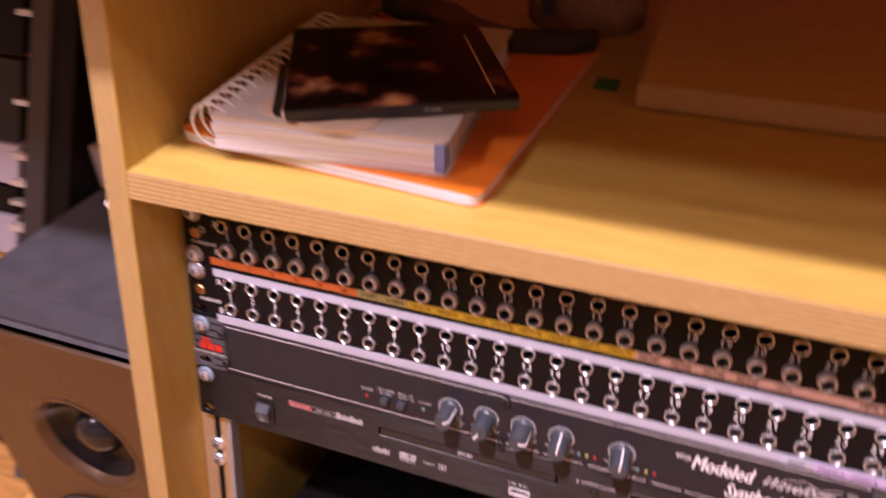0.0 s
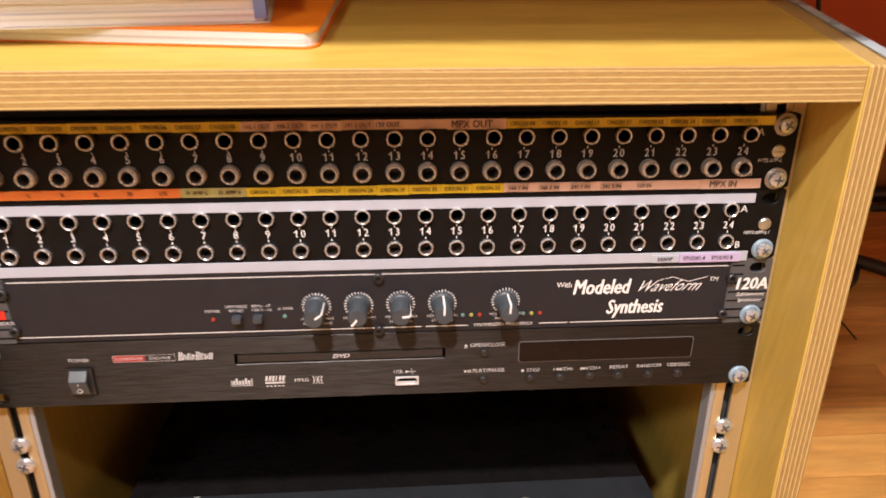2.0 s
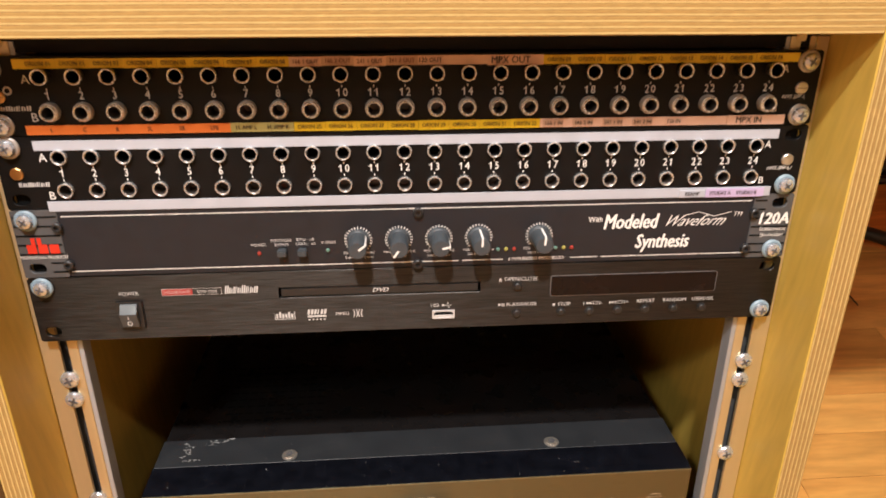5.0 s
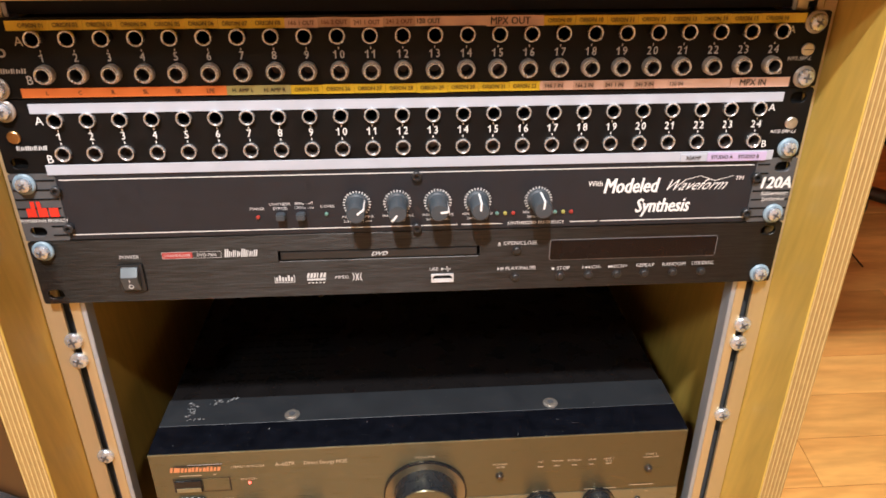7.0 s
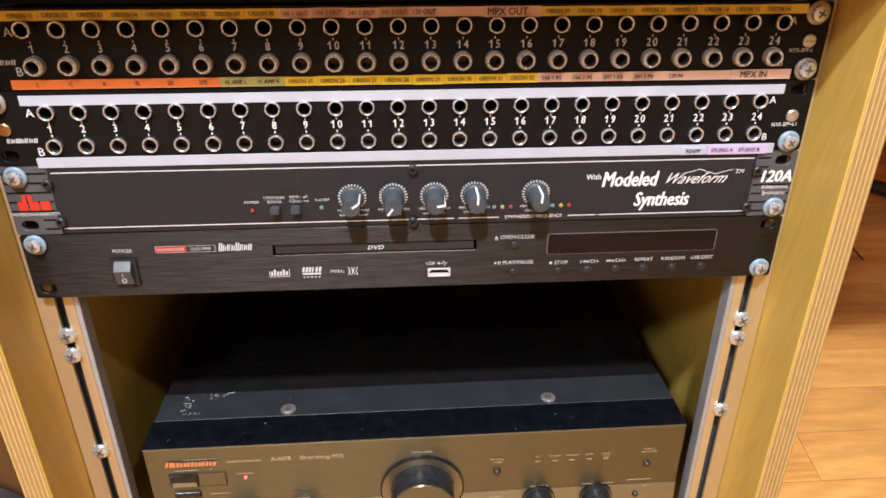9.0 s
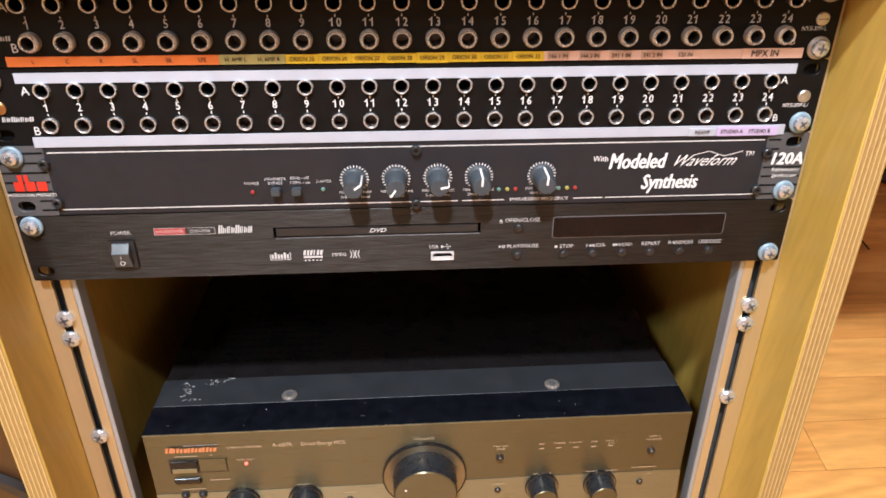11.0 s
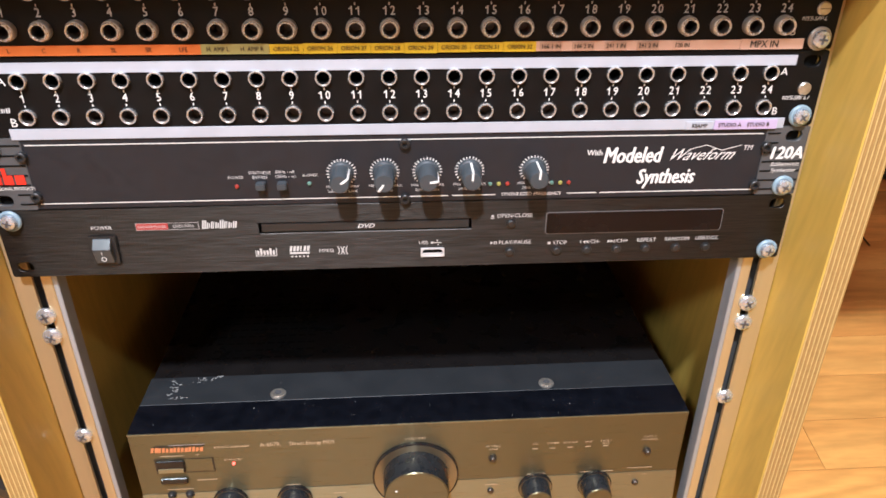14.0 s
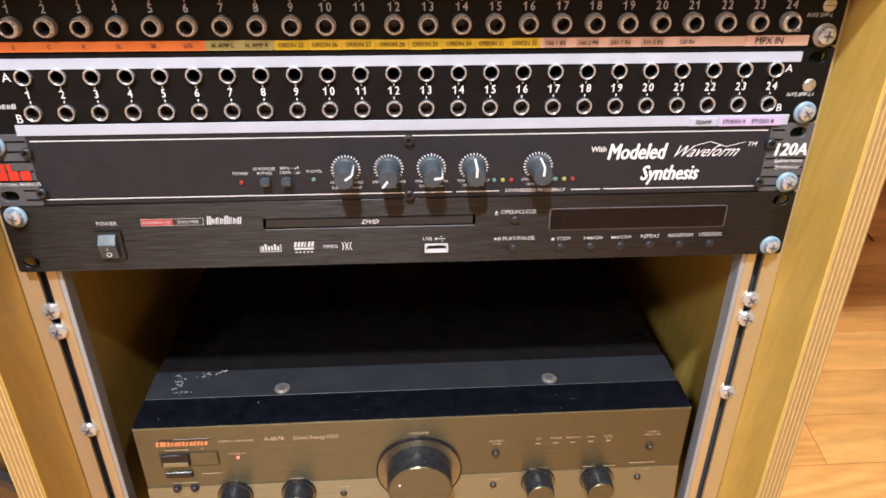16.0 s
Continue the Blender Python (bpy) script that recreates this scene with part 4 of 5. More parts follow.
for a in ((0.0525, 0.0545, 0.0100, 0.0104), (0.0550, 0.0556, -0.0079, -0.0057), (0.0562, 0.0568, -0.0079, -0.0057), (0.0892, 0.0909, -0.0087, -0.0070), (0.1100, 0.1105, -0.0087, -0.0065), (0.1314, 0.1319, -0.0087, -0.0065)):
    part("transport_sign", bar(bmesh.new(), *a, -0.0034), LEGEND_INK, dvd)
for x, z, flip in ((0.0528, -0.0068, 1), (0.1132, -0.0076, -1), (0.1150, -0.0076, -1), (0.1275, -0.0076, 1), (0.1293, -0.0076, 1)):
    part("transport_sign", arrow(bmesh.new(), x, z, flip), LEGEND_INK, dvd)
bm = bar(bmesh.new(), -0.1613, -0.1427, 0.0078, 0.0120, -0.0033)
red = part("red_badge", bm, BADGE_RED, dvd)
legend(red, LEGEND_INK, "DVD/USB PLAYER", -0.1520, 0.0099, 0.0025, -0.0037, squeeze=0.85)
for x, z in ((0.0652, 0.0066), (0.0652, -0.0134), (0.0952, -0.0134), (0.1145, -0.0134), (0.1338, -0.0134), (0.1525, -0.0134), (0.1722, -0.0134), (0.1918, -0.0134)):
    part("button", lathe([(0.0033, 0.0), (0.0033, 0.0006), (0.0029, 0.0007), (0.0028, 0.0002), (0.0026, 0.0002), (0.0025, 0.0014), (0.0018, 0.0019), (0, 0.0019)], out(x, z, -0.003), 22), BLACK_PLASTIC, dvd, "", True)
usb = part("usb_port", plate(0.0090, 0.0238, -0.0152, -0.0092, -0.0042, -0.003, [(0.0164, -0.0122, 0.0064, 0.0022)], 0.0006), PORT_STEEL, dvd, "bright metal port")
part("recess", box(0.0101, 0.0227, -0.0034, -0.0031, -0.0144, -0.0100), DARK_HOLE, usb)
part("tongue", box(0.0106, 0.0222, -0.0039, -0.0035, -0.0142, -0.0126), LEGEND_INK, usb, "white tongue")

# ---- stereo amplifier ----
AMP = RACK @ pose(0.0032, 0.0045, 0.189, 0, 0, 0.3)
amp = thing("stereo_amplifier", AMP, "bronze-faced stereo amplifier with a large volume knob and dark cover", "amplifier")
part("upper_face", box(-0.2068, 0.2068, 0.0, 0.006, -0.0590, 0.0, 0.0004), AMP_GOLD, amp, "bronze brushed upper front")
part("lower_face", prism([(-0.0003, -0.0592), (0.006, -0.0592), (0.006, -0.150), (-0.010, -0.150)], 0, -0.2068, 0.2068), AMP_CHAMPAGNE, amp, "champagne brushed lower front")
part("top_lip", prism([(0.0004, 0.0004), (0.0062, 0.0016), (0.0300, 0.0022), (0.0300, -0.004), (0.0062, -0.004)], 0, -0.2068, 0.2068, 0.0003), AMP_LIP, amp, "glossy blue-black lip")
part("cover_front", prism([(0.0302, 0.0020), (0.0620, 0.0024), (0.0620, -0.004), (0.0302, -0.004)], 0, -0.2064, 0.2064, 0.0002), AMP_TOP, amp, "grey steel cover edge")
part("body", box(-0.2056, 0.2056, 0.0062, 0.36, -0.150, -0.0045), AMP_VENT, amp)
vent = part("vent_cover", box(-0.2060, 0.2060, 0.0624, 0.36, -0.004, 0.0012, 0.0006), AMP_VENT, amp, "black ventilated cover")
bm = bmesh.new()
for row in range(9):
    y = 0.085 + row * 0.010
    for k in range(10):
        x = -0.165 + k * 0.0085
        bm.faces.new([bm.verts.new((u, v, 0.0014)) for u, v in ((x, y), (x + 0.0062, y), (x + 0.0062, y + 0.0024), (x, y + 0.0024))])
tagged(part("vent_field", bm, DARK_HOLE, vent), "", "", "", "stuff")
for x in (-0.1040, 0.1050):
    sc = part("cover_screw", lathe([(0.0060, 0.0), (0.0060, 0.0008), (0.0046, 0.0010), (0.0044, 0.0018), (0.0026, 0.0019), (0.0022, 0.0008), (0, 0.0008)], pose(x, 0.0375, 0.0020), 24), NICKEL_DULL, amp, "", True)
    # dark disc laid over the head as the shade in its socket
    part("socket", lathe([(0.0027, 0.0), (0, 0.0)], pose(x, 0.0375, 0.0040), 6), RECESS_SHADE, sc)
for x, y in ((-0.188, 0.041), (-0.185, 0.045), (-0.186, 0.049), (-0.184, 0.053), (-0.187, 0.057), (-0.183, 0.036), (-0.176, 0.037), (-0.170, 0.055), (-0.166, 0.058), (-0.160, 0.057), (-0.154, 0.060)):
    bm = bmesh.new()
    for q in range(4):
        ox, oy = x + random.uniform(-0.003, 0.003), y + random.uniform(-0.0014, 0.0014)
        lx, ly, tilt = random.uniform(0.0006, 0.0020), random.uniform(0.0002, 0.0006), random.uniform(-0.9, 0.9)
        rim = [(lx * math.cos(a) * random.uniform(0.6, 1.1), ly * math.sin(a)) for a in (0.2, 1.1, 2.2, 3.3, 4.4, 5.4)]
        bm.faces.new([bm.verts.new((ox + u * math.cos(tilt) - v * math.sin(tilt), oy + u * math.sin(tilt) + v * math.cos(tilt), 0.00285)) for u, v in rim])
    part("paint_chip", bm, CHIP_PAINT, amp)


def turned(name, x, z, prof, mat, label="", n=36, y=0.0, parent=None):
    return part(name, lathe(prof, out(x, z, y), n), mat, parent or amp, label, True)


# highlight along the lip's chamfer, drawn as a thin champagne strip
part("lip_highlight", box(-0.2068, 0.2068, -0.0002, 0.0010, -0.0004, 0.0004), AMP_CHAMPAGNE, amp, "pale strip drawn as the highlight on the chamfered edge")
# volume
VX = 0.0002
turned("collar_rim", VX, -0.0505, [(0.0330, 0.0), (0.0330, 0.0024), (0.0321, 0.0030), (0.0316, 0.0026)], GLOSS_BLACK, "black outer rim", 48)
turned("volume_collar", VX, -0.0505, [(0.0317, 0.0), (0.0317, 0.0027), (0.0300, 0.0024), (0.0268, 0.0022), (0.0240, 0.0016)], AMP_DISH, "dark bronze dished ring", 48)
vol = turned("volume_knob", VX, -0.0505, [(0.0250, 0.0006), (0.0244, 0.0190), (0.0238, 0.0215)], KNOB_DARK, "large volume knob", 48)
turned("knob_cap", VX, -0.0505, [(0.0238, 0.0215), (0.0231, 0.0224), (0, 0.0226)], AMP_GOLD, "bronze knob cap", 48, parent=vol)
turned("dot", VX - 0.0150, -0.0440, [(0.0009, 0.0), (0.0009, 0.0003), (0, 0.0004)], WHITE_INK, n=10, y=-0.0226, parent=vol)
for x in (-0.1417, -0.0933, 0.0940, 0.1412):
    z = -0.0690
    turned("knob_seat", x, z, [(0.0135, 0.0), (0.0135, 0.0024), (0.0128, 0.0030)], GLOSS_BLACK)
    turned("knob_dish", x, z, [(0.0129, 0.0025), (0.0118, 0.0023), (0.0106, 0.0018)], AMP_DISH)
    kn = turned("tone_knob", x, z, [(0.0111, 0.0008), (0.0106, 0.0150), (0.0100, 0.0160)], KNOB_DARK, "dark control knob")
    turned("knob_cap", x, z, [(0.0100, 0.0160), (0.0094, 0.0166), (0, 0.0167)], AMP_GOLD, parent=kn)
pw = part("power_button", box(-0.1910, -0.1705, -0.0022, -0.0002, -0.0362, -0.0246, 0.0007), GLOSS_BLACK, amp, "gloss black power button")
part("button_edge", box(-0.1898, -0.1717, -0.0026, -0.0019, -0.0356, -0.0318), AMP_CHAMPAGNE, pw)
fr = part("sensor_window", box(-0.1698, -0.1502, -0.0006, -0.0001, -0.0362, -0.0246), AMP_GOLD, amp)
bm = bmesh.new()
for a in ((-0.1920, -0.1492, -0.0240, -0.0234), (-0.1920, -0.1492, -0.0374, -0.0368), (-0.1920, -0.1914, -0.0374, -0.0234), (-0.1498, -0.1492, -0.0374, -0.0234)):
    bar(bm, *a, -0.0007)
part("outline", bm, DARK_INK, fr)
part("slide_button", box(-0.1905, -0.1702, -0.0022, -0.0002, -0.0482, -0.0420, 0.0014, segs=3), GLOSS_BLACK, amp, "gloss black slim button", True)
led(-0.1350, -0.0306, LED_RED_ON, amp, 0.0011, -0.0002)
for x, z in ((0.0592, -0.0372), (0.1797, -0.0372), (0.0585, -0.0705), (0.1740, -0.0690), (-0.1848, -0.0600), (-0.1715, -0.0600), (-0.0590, -0.0720)):
    turned("push_stud", x, z, [(0.0034, 0.0), (0.0034, 0.0008), (0.0027, 0.0010), (0.0026, 0.0024), (0.0019, 0.0034), (0, 0.0037)], STUD if x > -0.1 else BLACK_PLASTIC, n=18)
for w, x, z, size, align, wide in (("A-607R", -0.1065, -0.0136, 0.0054, "CENTER", 0.9), ("Direct Energy MOS", -0.0925, -0.0136, 0.0052, "LEFT", 0.8),
                                   ("STEREO AMPLIFIER", -0.1345, -0.0142, 0.0027, "CENTER", 1.15), ("VOLUME", VX, -0.0140, 0.0030, "CENTER", 1.4),
                                   ("STANDBY", -0.1350, -0.0268, 0.0021, "CENTER", 1.4), ("MUTING", 0.0592, -0.0252, 0.0023, "CENTER", 1.3), ("-20dB", 0.0592, -0.0282, 0.0024, "CENTER", 1.3),
                                   ("TAPE 2", 0.1802, -0.0222, 0.0024, "CENTER", 1.3), ("MONITOR", 0.1802, -0.0252, 0.0021, "CENTER", 1.3), ("BALANCE", 0.0940, -0.0560, 0.0024, "CENTER", 1.4)):
    legend(amp, GOLD_INK, w, x, z, size, -0.0005, align, squeeze=wide)
for x, w in ((0.0915, "CD"), (0.1050, "TUNER"), (0.1186, "PHONO"), (0.1325, "LINE"), (0.1462, "TAPE 1")):
    legend(amp, GOLD_INK, w, x, -0.0247, 0.0023, -0.0005, squeeze=1.3)
    part("selector_mark", bar(bmesh.new(), x - 0.0021, x + 0.0021, -0.0300, -0.0292, -0.0005), GOLD_INK, amp)
legend(amp, GOLD_INK, "/DAT", 0.1462, -0.0272, 0.0019, -0.0005, squeeze=1.3)
for x0, x1, z in ((-0.189, -0.168, -0.0208), (-0.163, -0.157, -0.0205), (-0.166, -0.147, -0.0458), (-0.147, -0.137, -0.0562), (-0.101, -0.086, -0.0552), (0.127, 0.157, -0.0562), (0.164, 0.188, -0.0542),
                  (0.052, 0.066, -0.0640), (-0.066, -0.052, -0.0650), (0.166, 0.171, -0.0605), (0.177, 0.184, -0.0605), (-0.189, -0.166, -0.0545)):
    part("mark", bar(bmesh.new(), x0 + 0.002, x1 - 0.002, z - 0.0003, z + 0.0003, -0.0005 if z > -0.059 else -0.0016), GOLD_INK, amp)
bm = bmesh.new()
blocks(bm, -0.1930, -0.0142, 0.0056, 0.0056, "8", -0.0006, 0.0014)
blocks(bm, -0.1876, -0.0148, 0.0054, 0.0044, "787878", -0.0006, 0.0010)
part("maker_mark", bm, ORANGE_INK, amp, "orange maker's mark")
part("mark_shadow", bar(bmesh.new(), -0.1895, -0.1535, -0.0119, -0.0108, -0.0005), DARK_INK, amp)
part("mark_line", bar(bmesh.new(), -0.1790, -0.1535, -0.0107, -0.0102, -0.0005), GREY_INK, amp)
for x in (-0.17, 0.17):
    for y in (0.03, 0.32):
        part("foot", lathe([(0.018, -0.162), (0.018, -0.1515), (0.016, -0.150)], pose(x, y, 0), 20), BLACK_PLASTIC, amp)
tray_b = thing("rack_tray", at_rack(0, 0.0265), "black steel tray that carries the amplifier", "tray")
part("tray_plate", box(-0.221, 0.221, -0.004, 0.40, -0.003, 0.0), PANEL_BLACK, tray_b)

# ---- on the shelf ----
def rounded(w, d, r, n=5):
    pts = []
    for cx, cy, a0 in ((w - r, r, -90), (w - r, d - r, 0), (r, d - r, 90), (r, r, 180)):
        for k in range(n):
            a = radians(a0 + 90 * k / (n - 1))
            pts.append((cx + r * math.cos(a), cy + r * math.sin(a)))
    return pts


def coil(name, parent, mat, x, z, r, y0, y1, turns, wire, label):
    """Rings of a spiral binding, each a loop of wire round an axis along y."""
    first = None
    for k in range(turns):
        y = y0 + (y1 - y0) * k / (turns - 1)
        if first is None:
            pts = [(x + r * math.cos(2 * math.pi * i / 18), y0 + 0.0016 * i / 18, z + r * math.sin(2 * math.pi * i / 18)) for i in range(20)]
            first = tube(pts, wire, mat, name, parent, 2)
            first["label"] = label
        else:
            ob = new(name, first.data)
            ob.parent = parent
            ob.location = (0, y - y0, 0)


pad = thing("writing_pad", pose(-0.240, 0.110, SHELF + 0.0004, 0, 0, -5.2), "orange-covered spiral writing pad lying on the shelf", "notepad")
W, D = 0.216, 0.285
part("back_cover", prism(rounded(W, D, 0.008), 2, 0.0, 0.0009), ORANGE_CARD, pad)
part("sheet_block", prism(rounded(W - 0.0016, D - 0.002, 0.008), 2, 0.0010, 0.0076), PAGES, pad, "white sheets")
part("front_cover", prism(rounded(W, D, 0.008), 2, 0.0077, 0.0086), ORANGE_CARD, pad, "bright orange cover")
coil("wire_ring", pad, BLACK_WIRE, 0.002, 0.0050, 0.0062, 0.010, D - 0.01, 24, 0.0006, "dark wire ring")

PADTOP = SHELF + 0.0092
book = thing("spiral_bound_book", pose(-0.200, 0.093, PADTOP, 0, 0, 4.5), "thick spiral-bound book with frosted cover on the orange pad", "book")
BW, BD, BH = 0.149, 0.200, 0.0225
part("back_cover", prism(rounded(BW + 0.002, BD + 0.002, 0.002, 3), 2, 0.0, 0.0008), FROSTED, book)
for k, (z0, z1, dx, dy) in enumerate(((0.0010, 0.0068, 0.0, 0.0), (0.0069, 0.0118, 0.0008, 0.0006), (0.0119, 0.0172, 0.0002, -0.0004), (0.0173, BH - 0.0006, 0.0012, 0.0008))):
    part("page_block", box(dx, BW - 0.001 + dx, 0.0008 + dy, BD - 0.001, z0, z1, 0.0002), PAGES, book, "white pages")
part("front_cover", prism(rounded(BW + 0.003, BD + 0.002, 0.002, 3), 2, BH - 0.0004, BH + 0.0004), FROSTED, book, "frosted plastic cover")
part("index_tabs", box(BW - 0.0055, BW + 0.0004, -0.0003, 0.012, 0.0025, BH - 0.003), BLUE_TAB, book, "blue index tabs")
coil("coil_ring", book, WHITE_WIRE, -0.002, 0.0120, 0.0150, 0.006, BD - 0.006, 19, 0.0011, "white plastic coil ring")

sleeve = thing("disc_case", pose(-0.147, 0.0935, PADTOP + BH + 0.0022, -1.5, 0.5, 27), "thick dark printed folding disc case lying on the book", "disc case")
part("lower_cover", prism([(u - 0.008, v + 0.008) for u, v in rounded(0.145, 0.130, 0.010)], 2, 0.0, 0.0014), BLACK_PLASTIC, sleeve, "black lower cover with rounded corners")
part("tray", box(0.0008, 0.1400, 0.0010, 0.146, 0.0016, 0.0066, 0.0003), BLACK_PLASTIC, sleeve)
part("front_cover", prism([(u, v) for u, v in rounded(0.142, 0.163, 0.0025, 3)], 2, 0.0068, 0.0082, 0.0003), SLEEVE, sleeve, "dark cover with warm blotches")
part("spine", box(0.0010, 0.1415, -0.0012, 0.0008, 0.0012, 0.0078, 0.0008), BLACK_PLASTIC, sleeve, "black spine")
for z in (0.0020, 0.0048):
    part("page_edge", box(-0.0008, 0.0006, 0.0020, 0.144, z, z + 0.0010, 0.0002), FROSTED, sleeve, "pale edge of a folded page")
part("corner_edge", box(-0.0010, 0.0006, -0.0014, 0.0002, 0.0016, 0.0080, 0.0003), FROSTED, sleeve, "worn pale corner")
part("gold_line", box(0.1270, 0.1283, 0.010, 0.128, 0.0082, 0.0085), CARDBOARD, sleeve, "thin pale gold line")
part("spine_print", lettering(bmesh.new(), "15 anys", 0.088, 0.0044, 0.0036, -0.0016, bold=0.01), LEGEND_INK, sleeve)
card = link("cream_card", prism([(-0.176, 0.113), (-0.170, 0.104), (-0.119, 0.0935), (-0.0985, 0.102), (-0.096, 0.115), (-0.10, 0.17), (-0.17, 0.17)], 2, 0, 0.0012, 0.0003), CARDBOARD)
card.location = (0, 0, PADTOP + BH + 0.0006)
tagged(card, "cream card slip under the disc case", "card")

strap = thing("black_strap", pose(0, 0, SHELF), "black padded strap lying behind the stack of books", "strap")
part("band", prism([(-0.215, 0.385), (-0.155, 0.343), (-0.110, 0.322), (-0.072, 0.314), (-0.020, 0.325), (0.0, 0.342), (-0.003, 0.362), (-0.030, 0.347), (-0.072, 0.340), (-0.105, 0.356), (-0.135, 0.390), (-0.200, 0.425)], 2, 0.008, 0.024, 0.004), BLACK_PLASTIC, strap)
part("pad", box(-0.200, -0.150, 0.362, 0.402, 0.0, 0.0080, 0.003), BLACK_PLASTIC, strap)
part("pad", box(-0.060, -0.012, 0.322, 0.340, 0.0, 0.0080, 0.003), BLACK_PLASTIC, strap)
gt = link("green_tape", box(0.006, 0.024, 0.285, 0.307, 0.0, 0.0016, 0.0005), GREEN_TAPE)
gt.location = (0, 0, SHELF + 0.0002)
tagged(gt, "scrap of dark green tape stuck on the shelf", "tape")
film = link("plastic_film", prism([(0.2600, 0.067), (0.2690, 0.062), (0.2725, 0.064), (0.2675, 0.078), (0.2668, 0.255), (0.2620, 0.255)], 2, 0.0, 0.0008, 0.0002), BLUE_FILM)
film.location = (0, 0, SHELF + 0.0006)
tagged(film, "pale blue film stuck along the cabinet's top edge", "film")
shim = link("white_shim", box(0.268, 0.2685, 0.2585, 0.262, -0.0125, -0.0036, 0.0, box(0.268, 0.307, 0.259, 0.285, -0.0035, 0.0, 0.0003)), PAPER)
shim.location = (0, 0, SHELF + 0.0012)
tagged(shim, "white plastic shim under the loose board", "shim")

cup = thing("plastic_beaker", pose(-0.030, 0.455, SHELF + 0.0002), "pale frosted plastic beaker standing behind the strap", "beaker")
part("wall", lathe([(0, 0.0), (0.052, 0.0), (0.055, 0.002), (0.062, 0.120), (0.0605, 0.120), (0.0535, 0.004), (0, 0.003)], pose(0, 0, 0), 32), SMOKY, cup, "", True)
part("dark_label", prism([(-0.034, -0.0478), (-0.020, -0.0550), (-0.020, -0.0520), (-0.034, -0.0450)], 2, 0.016, 0.10), SPEAKER_TOP, cup, "dark upright label")

# ---- beside the cabinet ----
spk = thing("studio_loudspeaker", pose(-0.383, 0.05, 0), "grey and bronze studio loudspeaker standing on the parquet", "loudspeaker")
HW, SH, SD = 0.106, 0.446, 0.25
def soft_box(y0, y1, z0, z1, bevel, joint):
    """A box as wide as the loudspeaker, rounded but for the edges in the plane y = joint."""
    b = box(-HW, HW, y0, y1, z0, z1)
    bmesh.ops.bevel(b, geom=[e for e in b.edges if not all(abs(v.co.y - joint) < 1e-5 for v in e.verts)], offset=bevel, segments=3, affect="EDGES", clamp_overlap=True)
    return b


part("cabinet_shell", soft_box(0.034, SD, 0.0, SH, 0.007, 0.034), SPEAKER_TOP, spk, "dark grey shell with rounded edges", True)
part("front_edge", soft_box(0.0, 0.0338, SH - 0.014, SH, 0.007, 0.0338), SPEAKER_TOP, spk, "rounded front edge", True)
part("baffle", plate(-HW + 0.002, HW - 0.002, 0.004, SH - 0.012, -0.001, 0.0345, [(0.010, 0.312, 0.0535, 0.0535)], 0.003), SPEAKER_FACE, spk, "bronze front baffle")
part("waveguide", lathe([(0.059, 0.0002), (0.057, 0.0012), (0.054, 0.0006), (0.050, -0.0040), (0.048, -0.0070)], out(0.010, 0.312, -0.001), 40), SPEAKER_FACE, spk, "bronze dished horn", True)
part("horn_throat", lathe([(0.048, -0.0070), (0.038, -0.0190), (0.026, -0.0225), (0, -0.0230)], out(0.010, 0.312, -0.001), 40), TWEETER, spk, "black throat", True)
part("tweeter_dome", lathe([(0.0250, -0.0224), (0.0235, -0.0150), (0.0185, -0.0080), (0.011, -0.0035), (0, -0.0018)], out(0.010, 0.312, -0.001), 36), GLOSS_BLACK, spk, "gloss black dome", True)
part("woofer_surround", lathe([(0.088, 0.001), (0.085, 0.006), (0.076, 0.006), (0.070, -0.002), (0.030, -0.004), (0.022, 0.004), (0, 0.008)], out(0.0, 0.140, -0.001), 44), BLACK_PLASTIC, spk, "black woofer", True)

# the leaning equipment rack farther along the desk
far = thing("equipment_rack", pose(0, 0, 0), "leaning black steel equipment rack with screwed panels", "equipment rack")


def slope(z, d=0.0):
    return 0.15 + 0.49 * z + d


part("upright", prism([(slope(0), 0), (slope(0.7), 0.7), (slope(0.7) + 0.03, 0.7), (slope(0) + 0.03, 0)], 0, -0.702, -0.669, 0.001), SPEAKER_TOP, far, "dark grey upright")
part("side_panel", prism([(slope(0) + 0.004, 0), (slope(0.7) + 0.004, 0.7), (0.75, 0.7), (0.75, 0)], 0, -0.6685, -0.634, 0.001), PANEL_BLACK, far)
for z0, z1, mt in ((0.03, 0.115, PANEL_GREY), (0.12, 0.20, SKIRT), (0.204, 0.268, PARQUET), (0.272, 0.318, COOL_LIT_PAPER), (0.322, 0.352, PANEL_BLACK), (0.356, 0.402, COOL_LIT_PAPER), (0.406, 0.50, PANEL_GREY), (0.504, 0.60, PANEL_BLACK), (0.604, 0.69, PANEL_GREY)):
    pn = part("panel", prism([(slope(z0) + 0.012, z0), (slope(z1) + 0.012, z1), (slope(z1) + 0.03, z1), (slope(z0) + 0.03, z0)], 0, -1.10, -0.724, 0.001), mt, far)
    for zz in ((z0 + 0.004, z1 - 0.011) if mt is COOL_LIT_PAPER else ((z0 + z1) / 2,)):
        part("fixing_tab", prism([(slope(zz) + 0.003, zz), (slope(zz + 0.007) + 0.003, zz + 0.007), (slope(zz + 0.007) + 0.012, zz + 0.007), (slope(zz) + 0.012, zz)], 0, -0.728, -0.7025, 0.0006), PAPER if mt is COOL_LIT_PAPER else ZINC, pn, "bright fixing tab")
papers = thing("paper_bundle", pose(-0.592, 0.41, 0), "bundle of white and blue papers beside the rack", "papers")
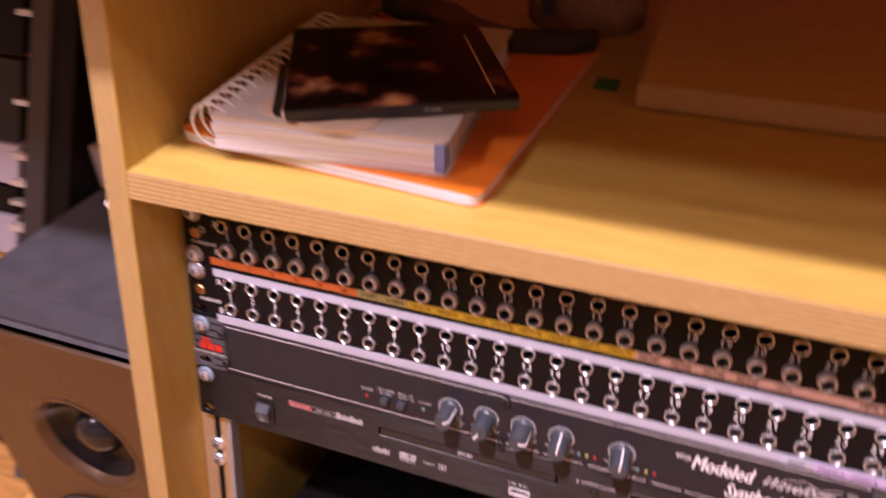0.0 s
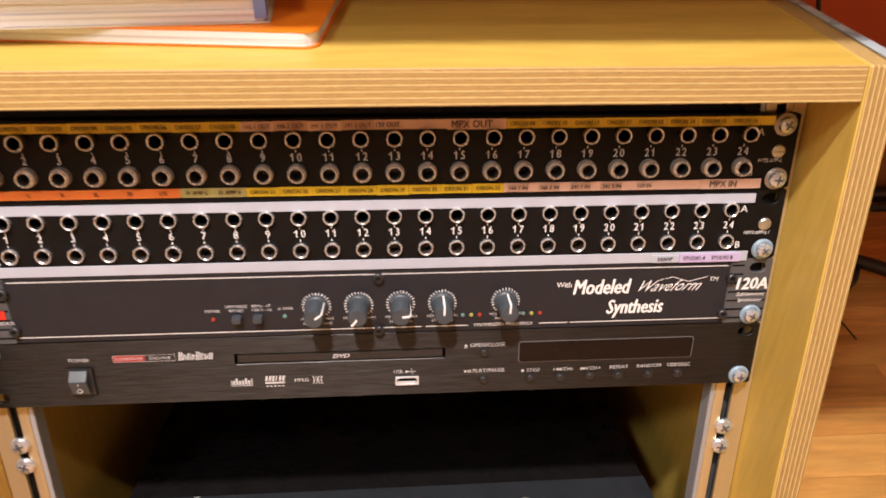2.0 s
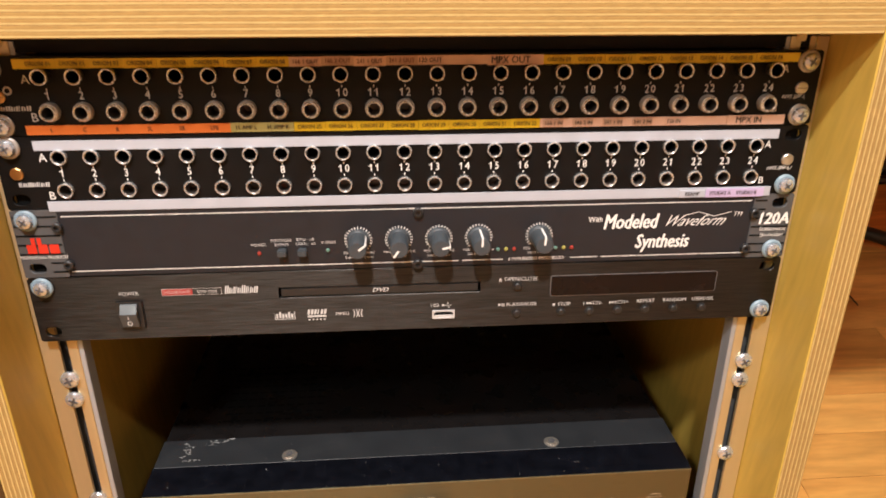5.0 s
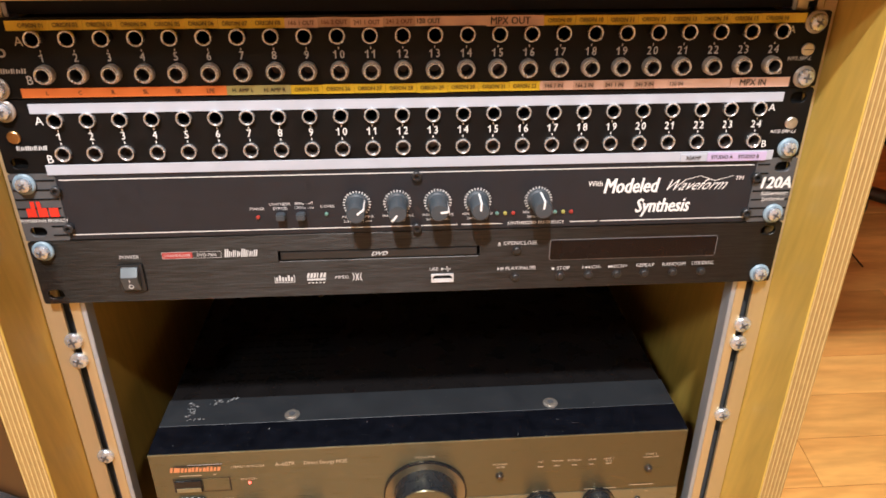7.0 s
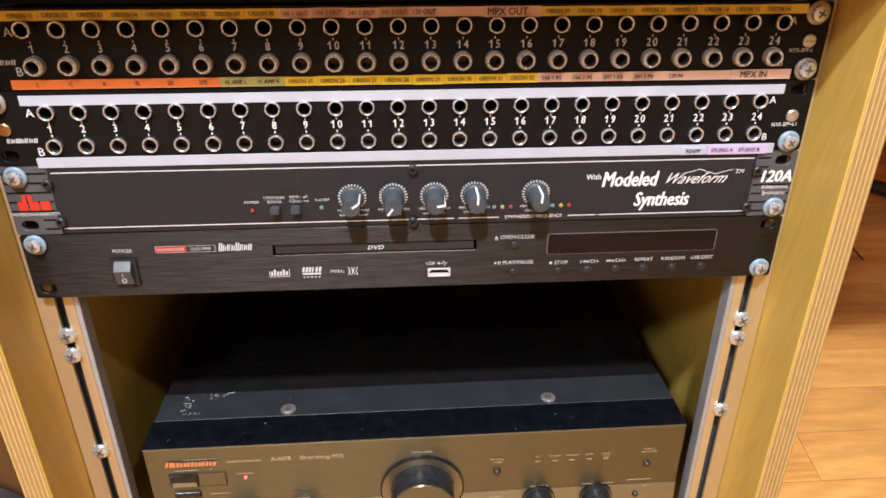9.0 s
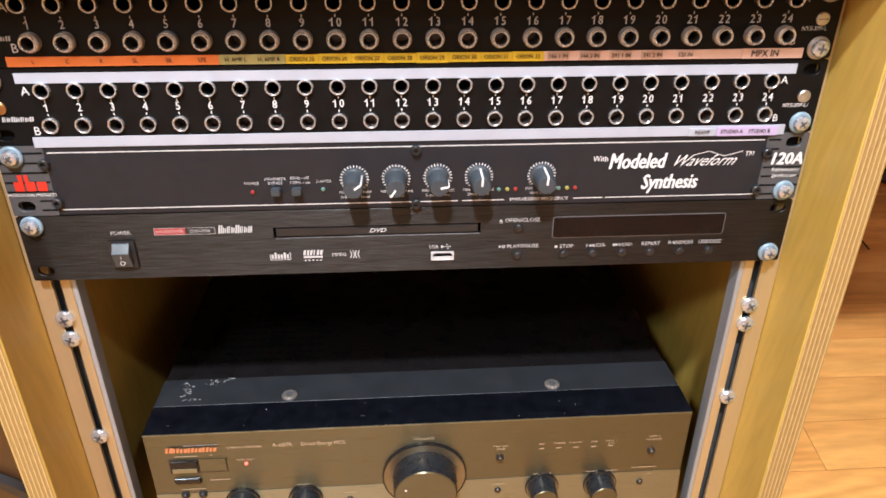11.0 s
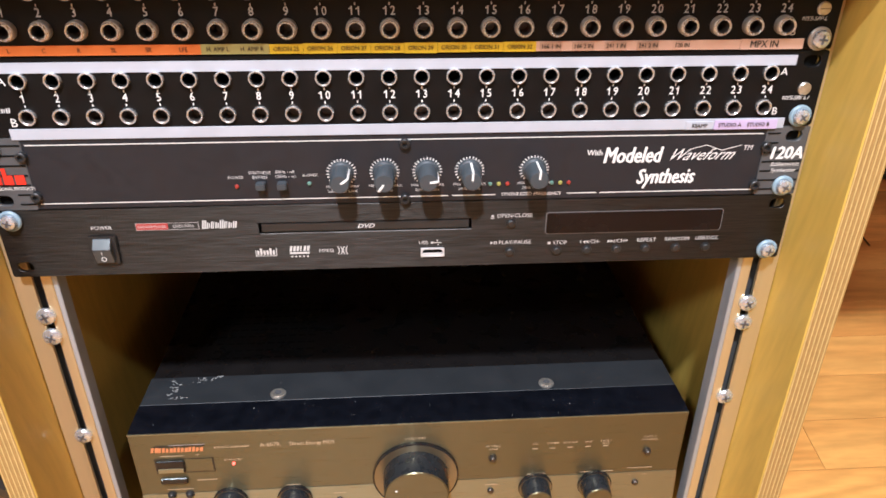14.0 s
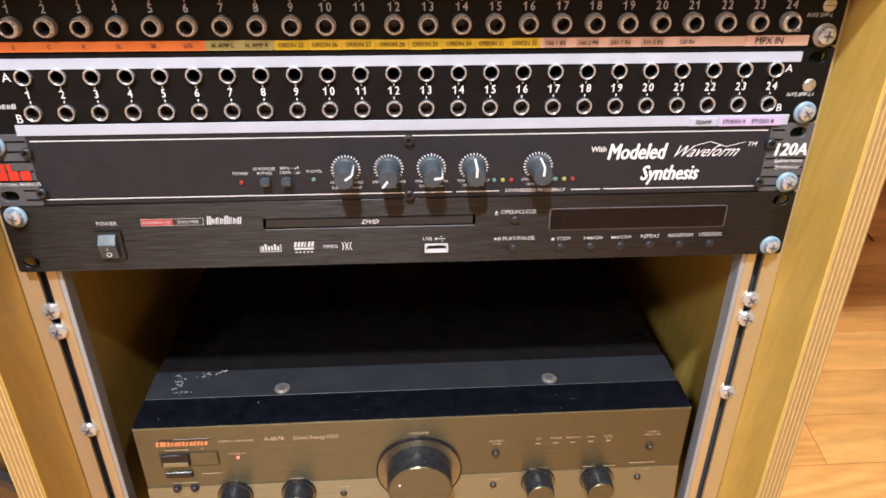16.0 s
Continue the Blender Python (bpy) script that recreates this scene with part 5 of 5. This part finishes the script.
for k in range(5):
    part("sheet_stack", box(-0.045 + 0.006 * math.sin(k * 2.1), 0.06, -0.03, 0.12, 0.082 * k + 0.001, 0.082 * k + 0.080, 0.002), (COOL_LIT_PAPER, BLUE_TAB, COOL_LIT_PAPER, BLACK_PLASTIC, COOL_LIT_PAPER)[k], papers)

# ---- cables ----
def cable(points, r, label):
    ob = tube(points, r, BLACK_WIRE, "cable", None, 4)
    return tagged(ob, label, "cable", "cables")


cable([(0.60, 0.955, 0.016), (0.90, 0.94, 0.016), (1.15, 0.948, 0.016), (1.7, 0.95, 0.016)], 0.016, "thick black cable along the skirting")
cable([(0.62, 0.90, 0.008), (0.95, 0.905, 0.008), (1.6, 0.915, 0.008)], 0.008, "black cable lying beside the skirting")
cable([(0.60, 0.77, 0.012), (0.70, 0.745, 0.012), (0.765, 0.722, 0.016), (0.805, 0.702, 0.028), (0.89, 0.655, 0.014), (1.2, 0.58, 0.012), (1.7, 0.55, 0.012)], 0.012, "thick black cable crossing over the parquet")
cable([(0.70, 0.93, 0.009), (0.813, 0.797, 0.009), (0.824, 0.745, 0.009), (0.806, 0.690, 0.009), (0.762, 0.645, 0.009), (0.687, 0.610, 0.009), (0.58, 0.59, 0.009)], 0.009, "looped black cable on the parquet")
cable([(0.64, 0.965, 0.58), (0.630, 0.965, 0.43), (0.614, 0.965, 0.375), (0.58, 0.965, 0.30), (0.56, 0.965, 0.10)], 0.004, "thin black cable hanging behind the cabinet")
cable([(0.67, 0.965, 0.58), (0.70, 0.965, 0.47), (0.72, 0.965, 0.40), (0.738, 0.965, 0.335), (0.765, 0.965, 0.23), (0.78, 0.965, 0.10)], 0.004, "thin black cable hanging down the wall")
cable([(0.73, 0.965, 0.58), (0.74, 0.965, 0.46), (0.753, 0.965, 0.40), (0.775, 0.965, 0.345), (0.797, 0.965, 0.305), (0.83, 0.965, 0.27), (0.874, 0.965, 0.255), (0.92, 0.965, 0.275), (0.964, 0.965, 0.312), (1.1, 0.965, 0.42), (1.2, 0.965, 0.46)], 0.004, "thin black cable sagging in front of the wall")
cable([(0.7137, 0.62, 0.002), (0.7150, 0.57, 0.002), (0.7152, 0.5254, 0.002)], 0.0012, "short thin dark wire on the parquet")

# ---- parquet ----
floor = tagged(link("floor", box(X0, X1, Y0, Y1, -0.1, -0.006), SKIRT), "warm beech parquet floor in narrow strips", "", "", "structure")
PW = 0.0655
mesh_by_length = {}
rest = bmesh.new()
for r in range(64):
    y = Y1 - 0.002 - (r + 1) * PW
    x = X0 + 0.37 * ((r * 5) % 7) / 7
    near = y > -0.30
    while x < X1:
        length = (0.42, 0.55, 0.48, 0.60)[(r * 3 + int(x * 10)) % 4]
        x1 = min(x + length, X1)
        if near and x > -1.05 and x1 < 1.95:
            if length not in mesh_by_length:
                g = box(0.0003, length - 0.0003, 0.0003, PW - 0.0003, -0.006, 0.0, 0.0004, segs=1)
                ob = link("plank", g, PARQUET, floor)
                mesh_by_length[length] = ob.data
            else:
                ob = new("plank", mesh_by_length[length])
                ob.parent = floor
            ob.location = (x, y, 0)
        else:
            box(x + 0.0003, x1 - 0.0003, y + 0.0003, y + PW - 0.0003, -0.006, 0.0, 0, rest)
        x = x1
tagged(link("plank_field", rest, PARQUET), "parquet strips farther off in the room", "", "", "stuff")
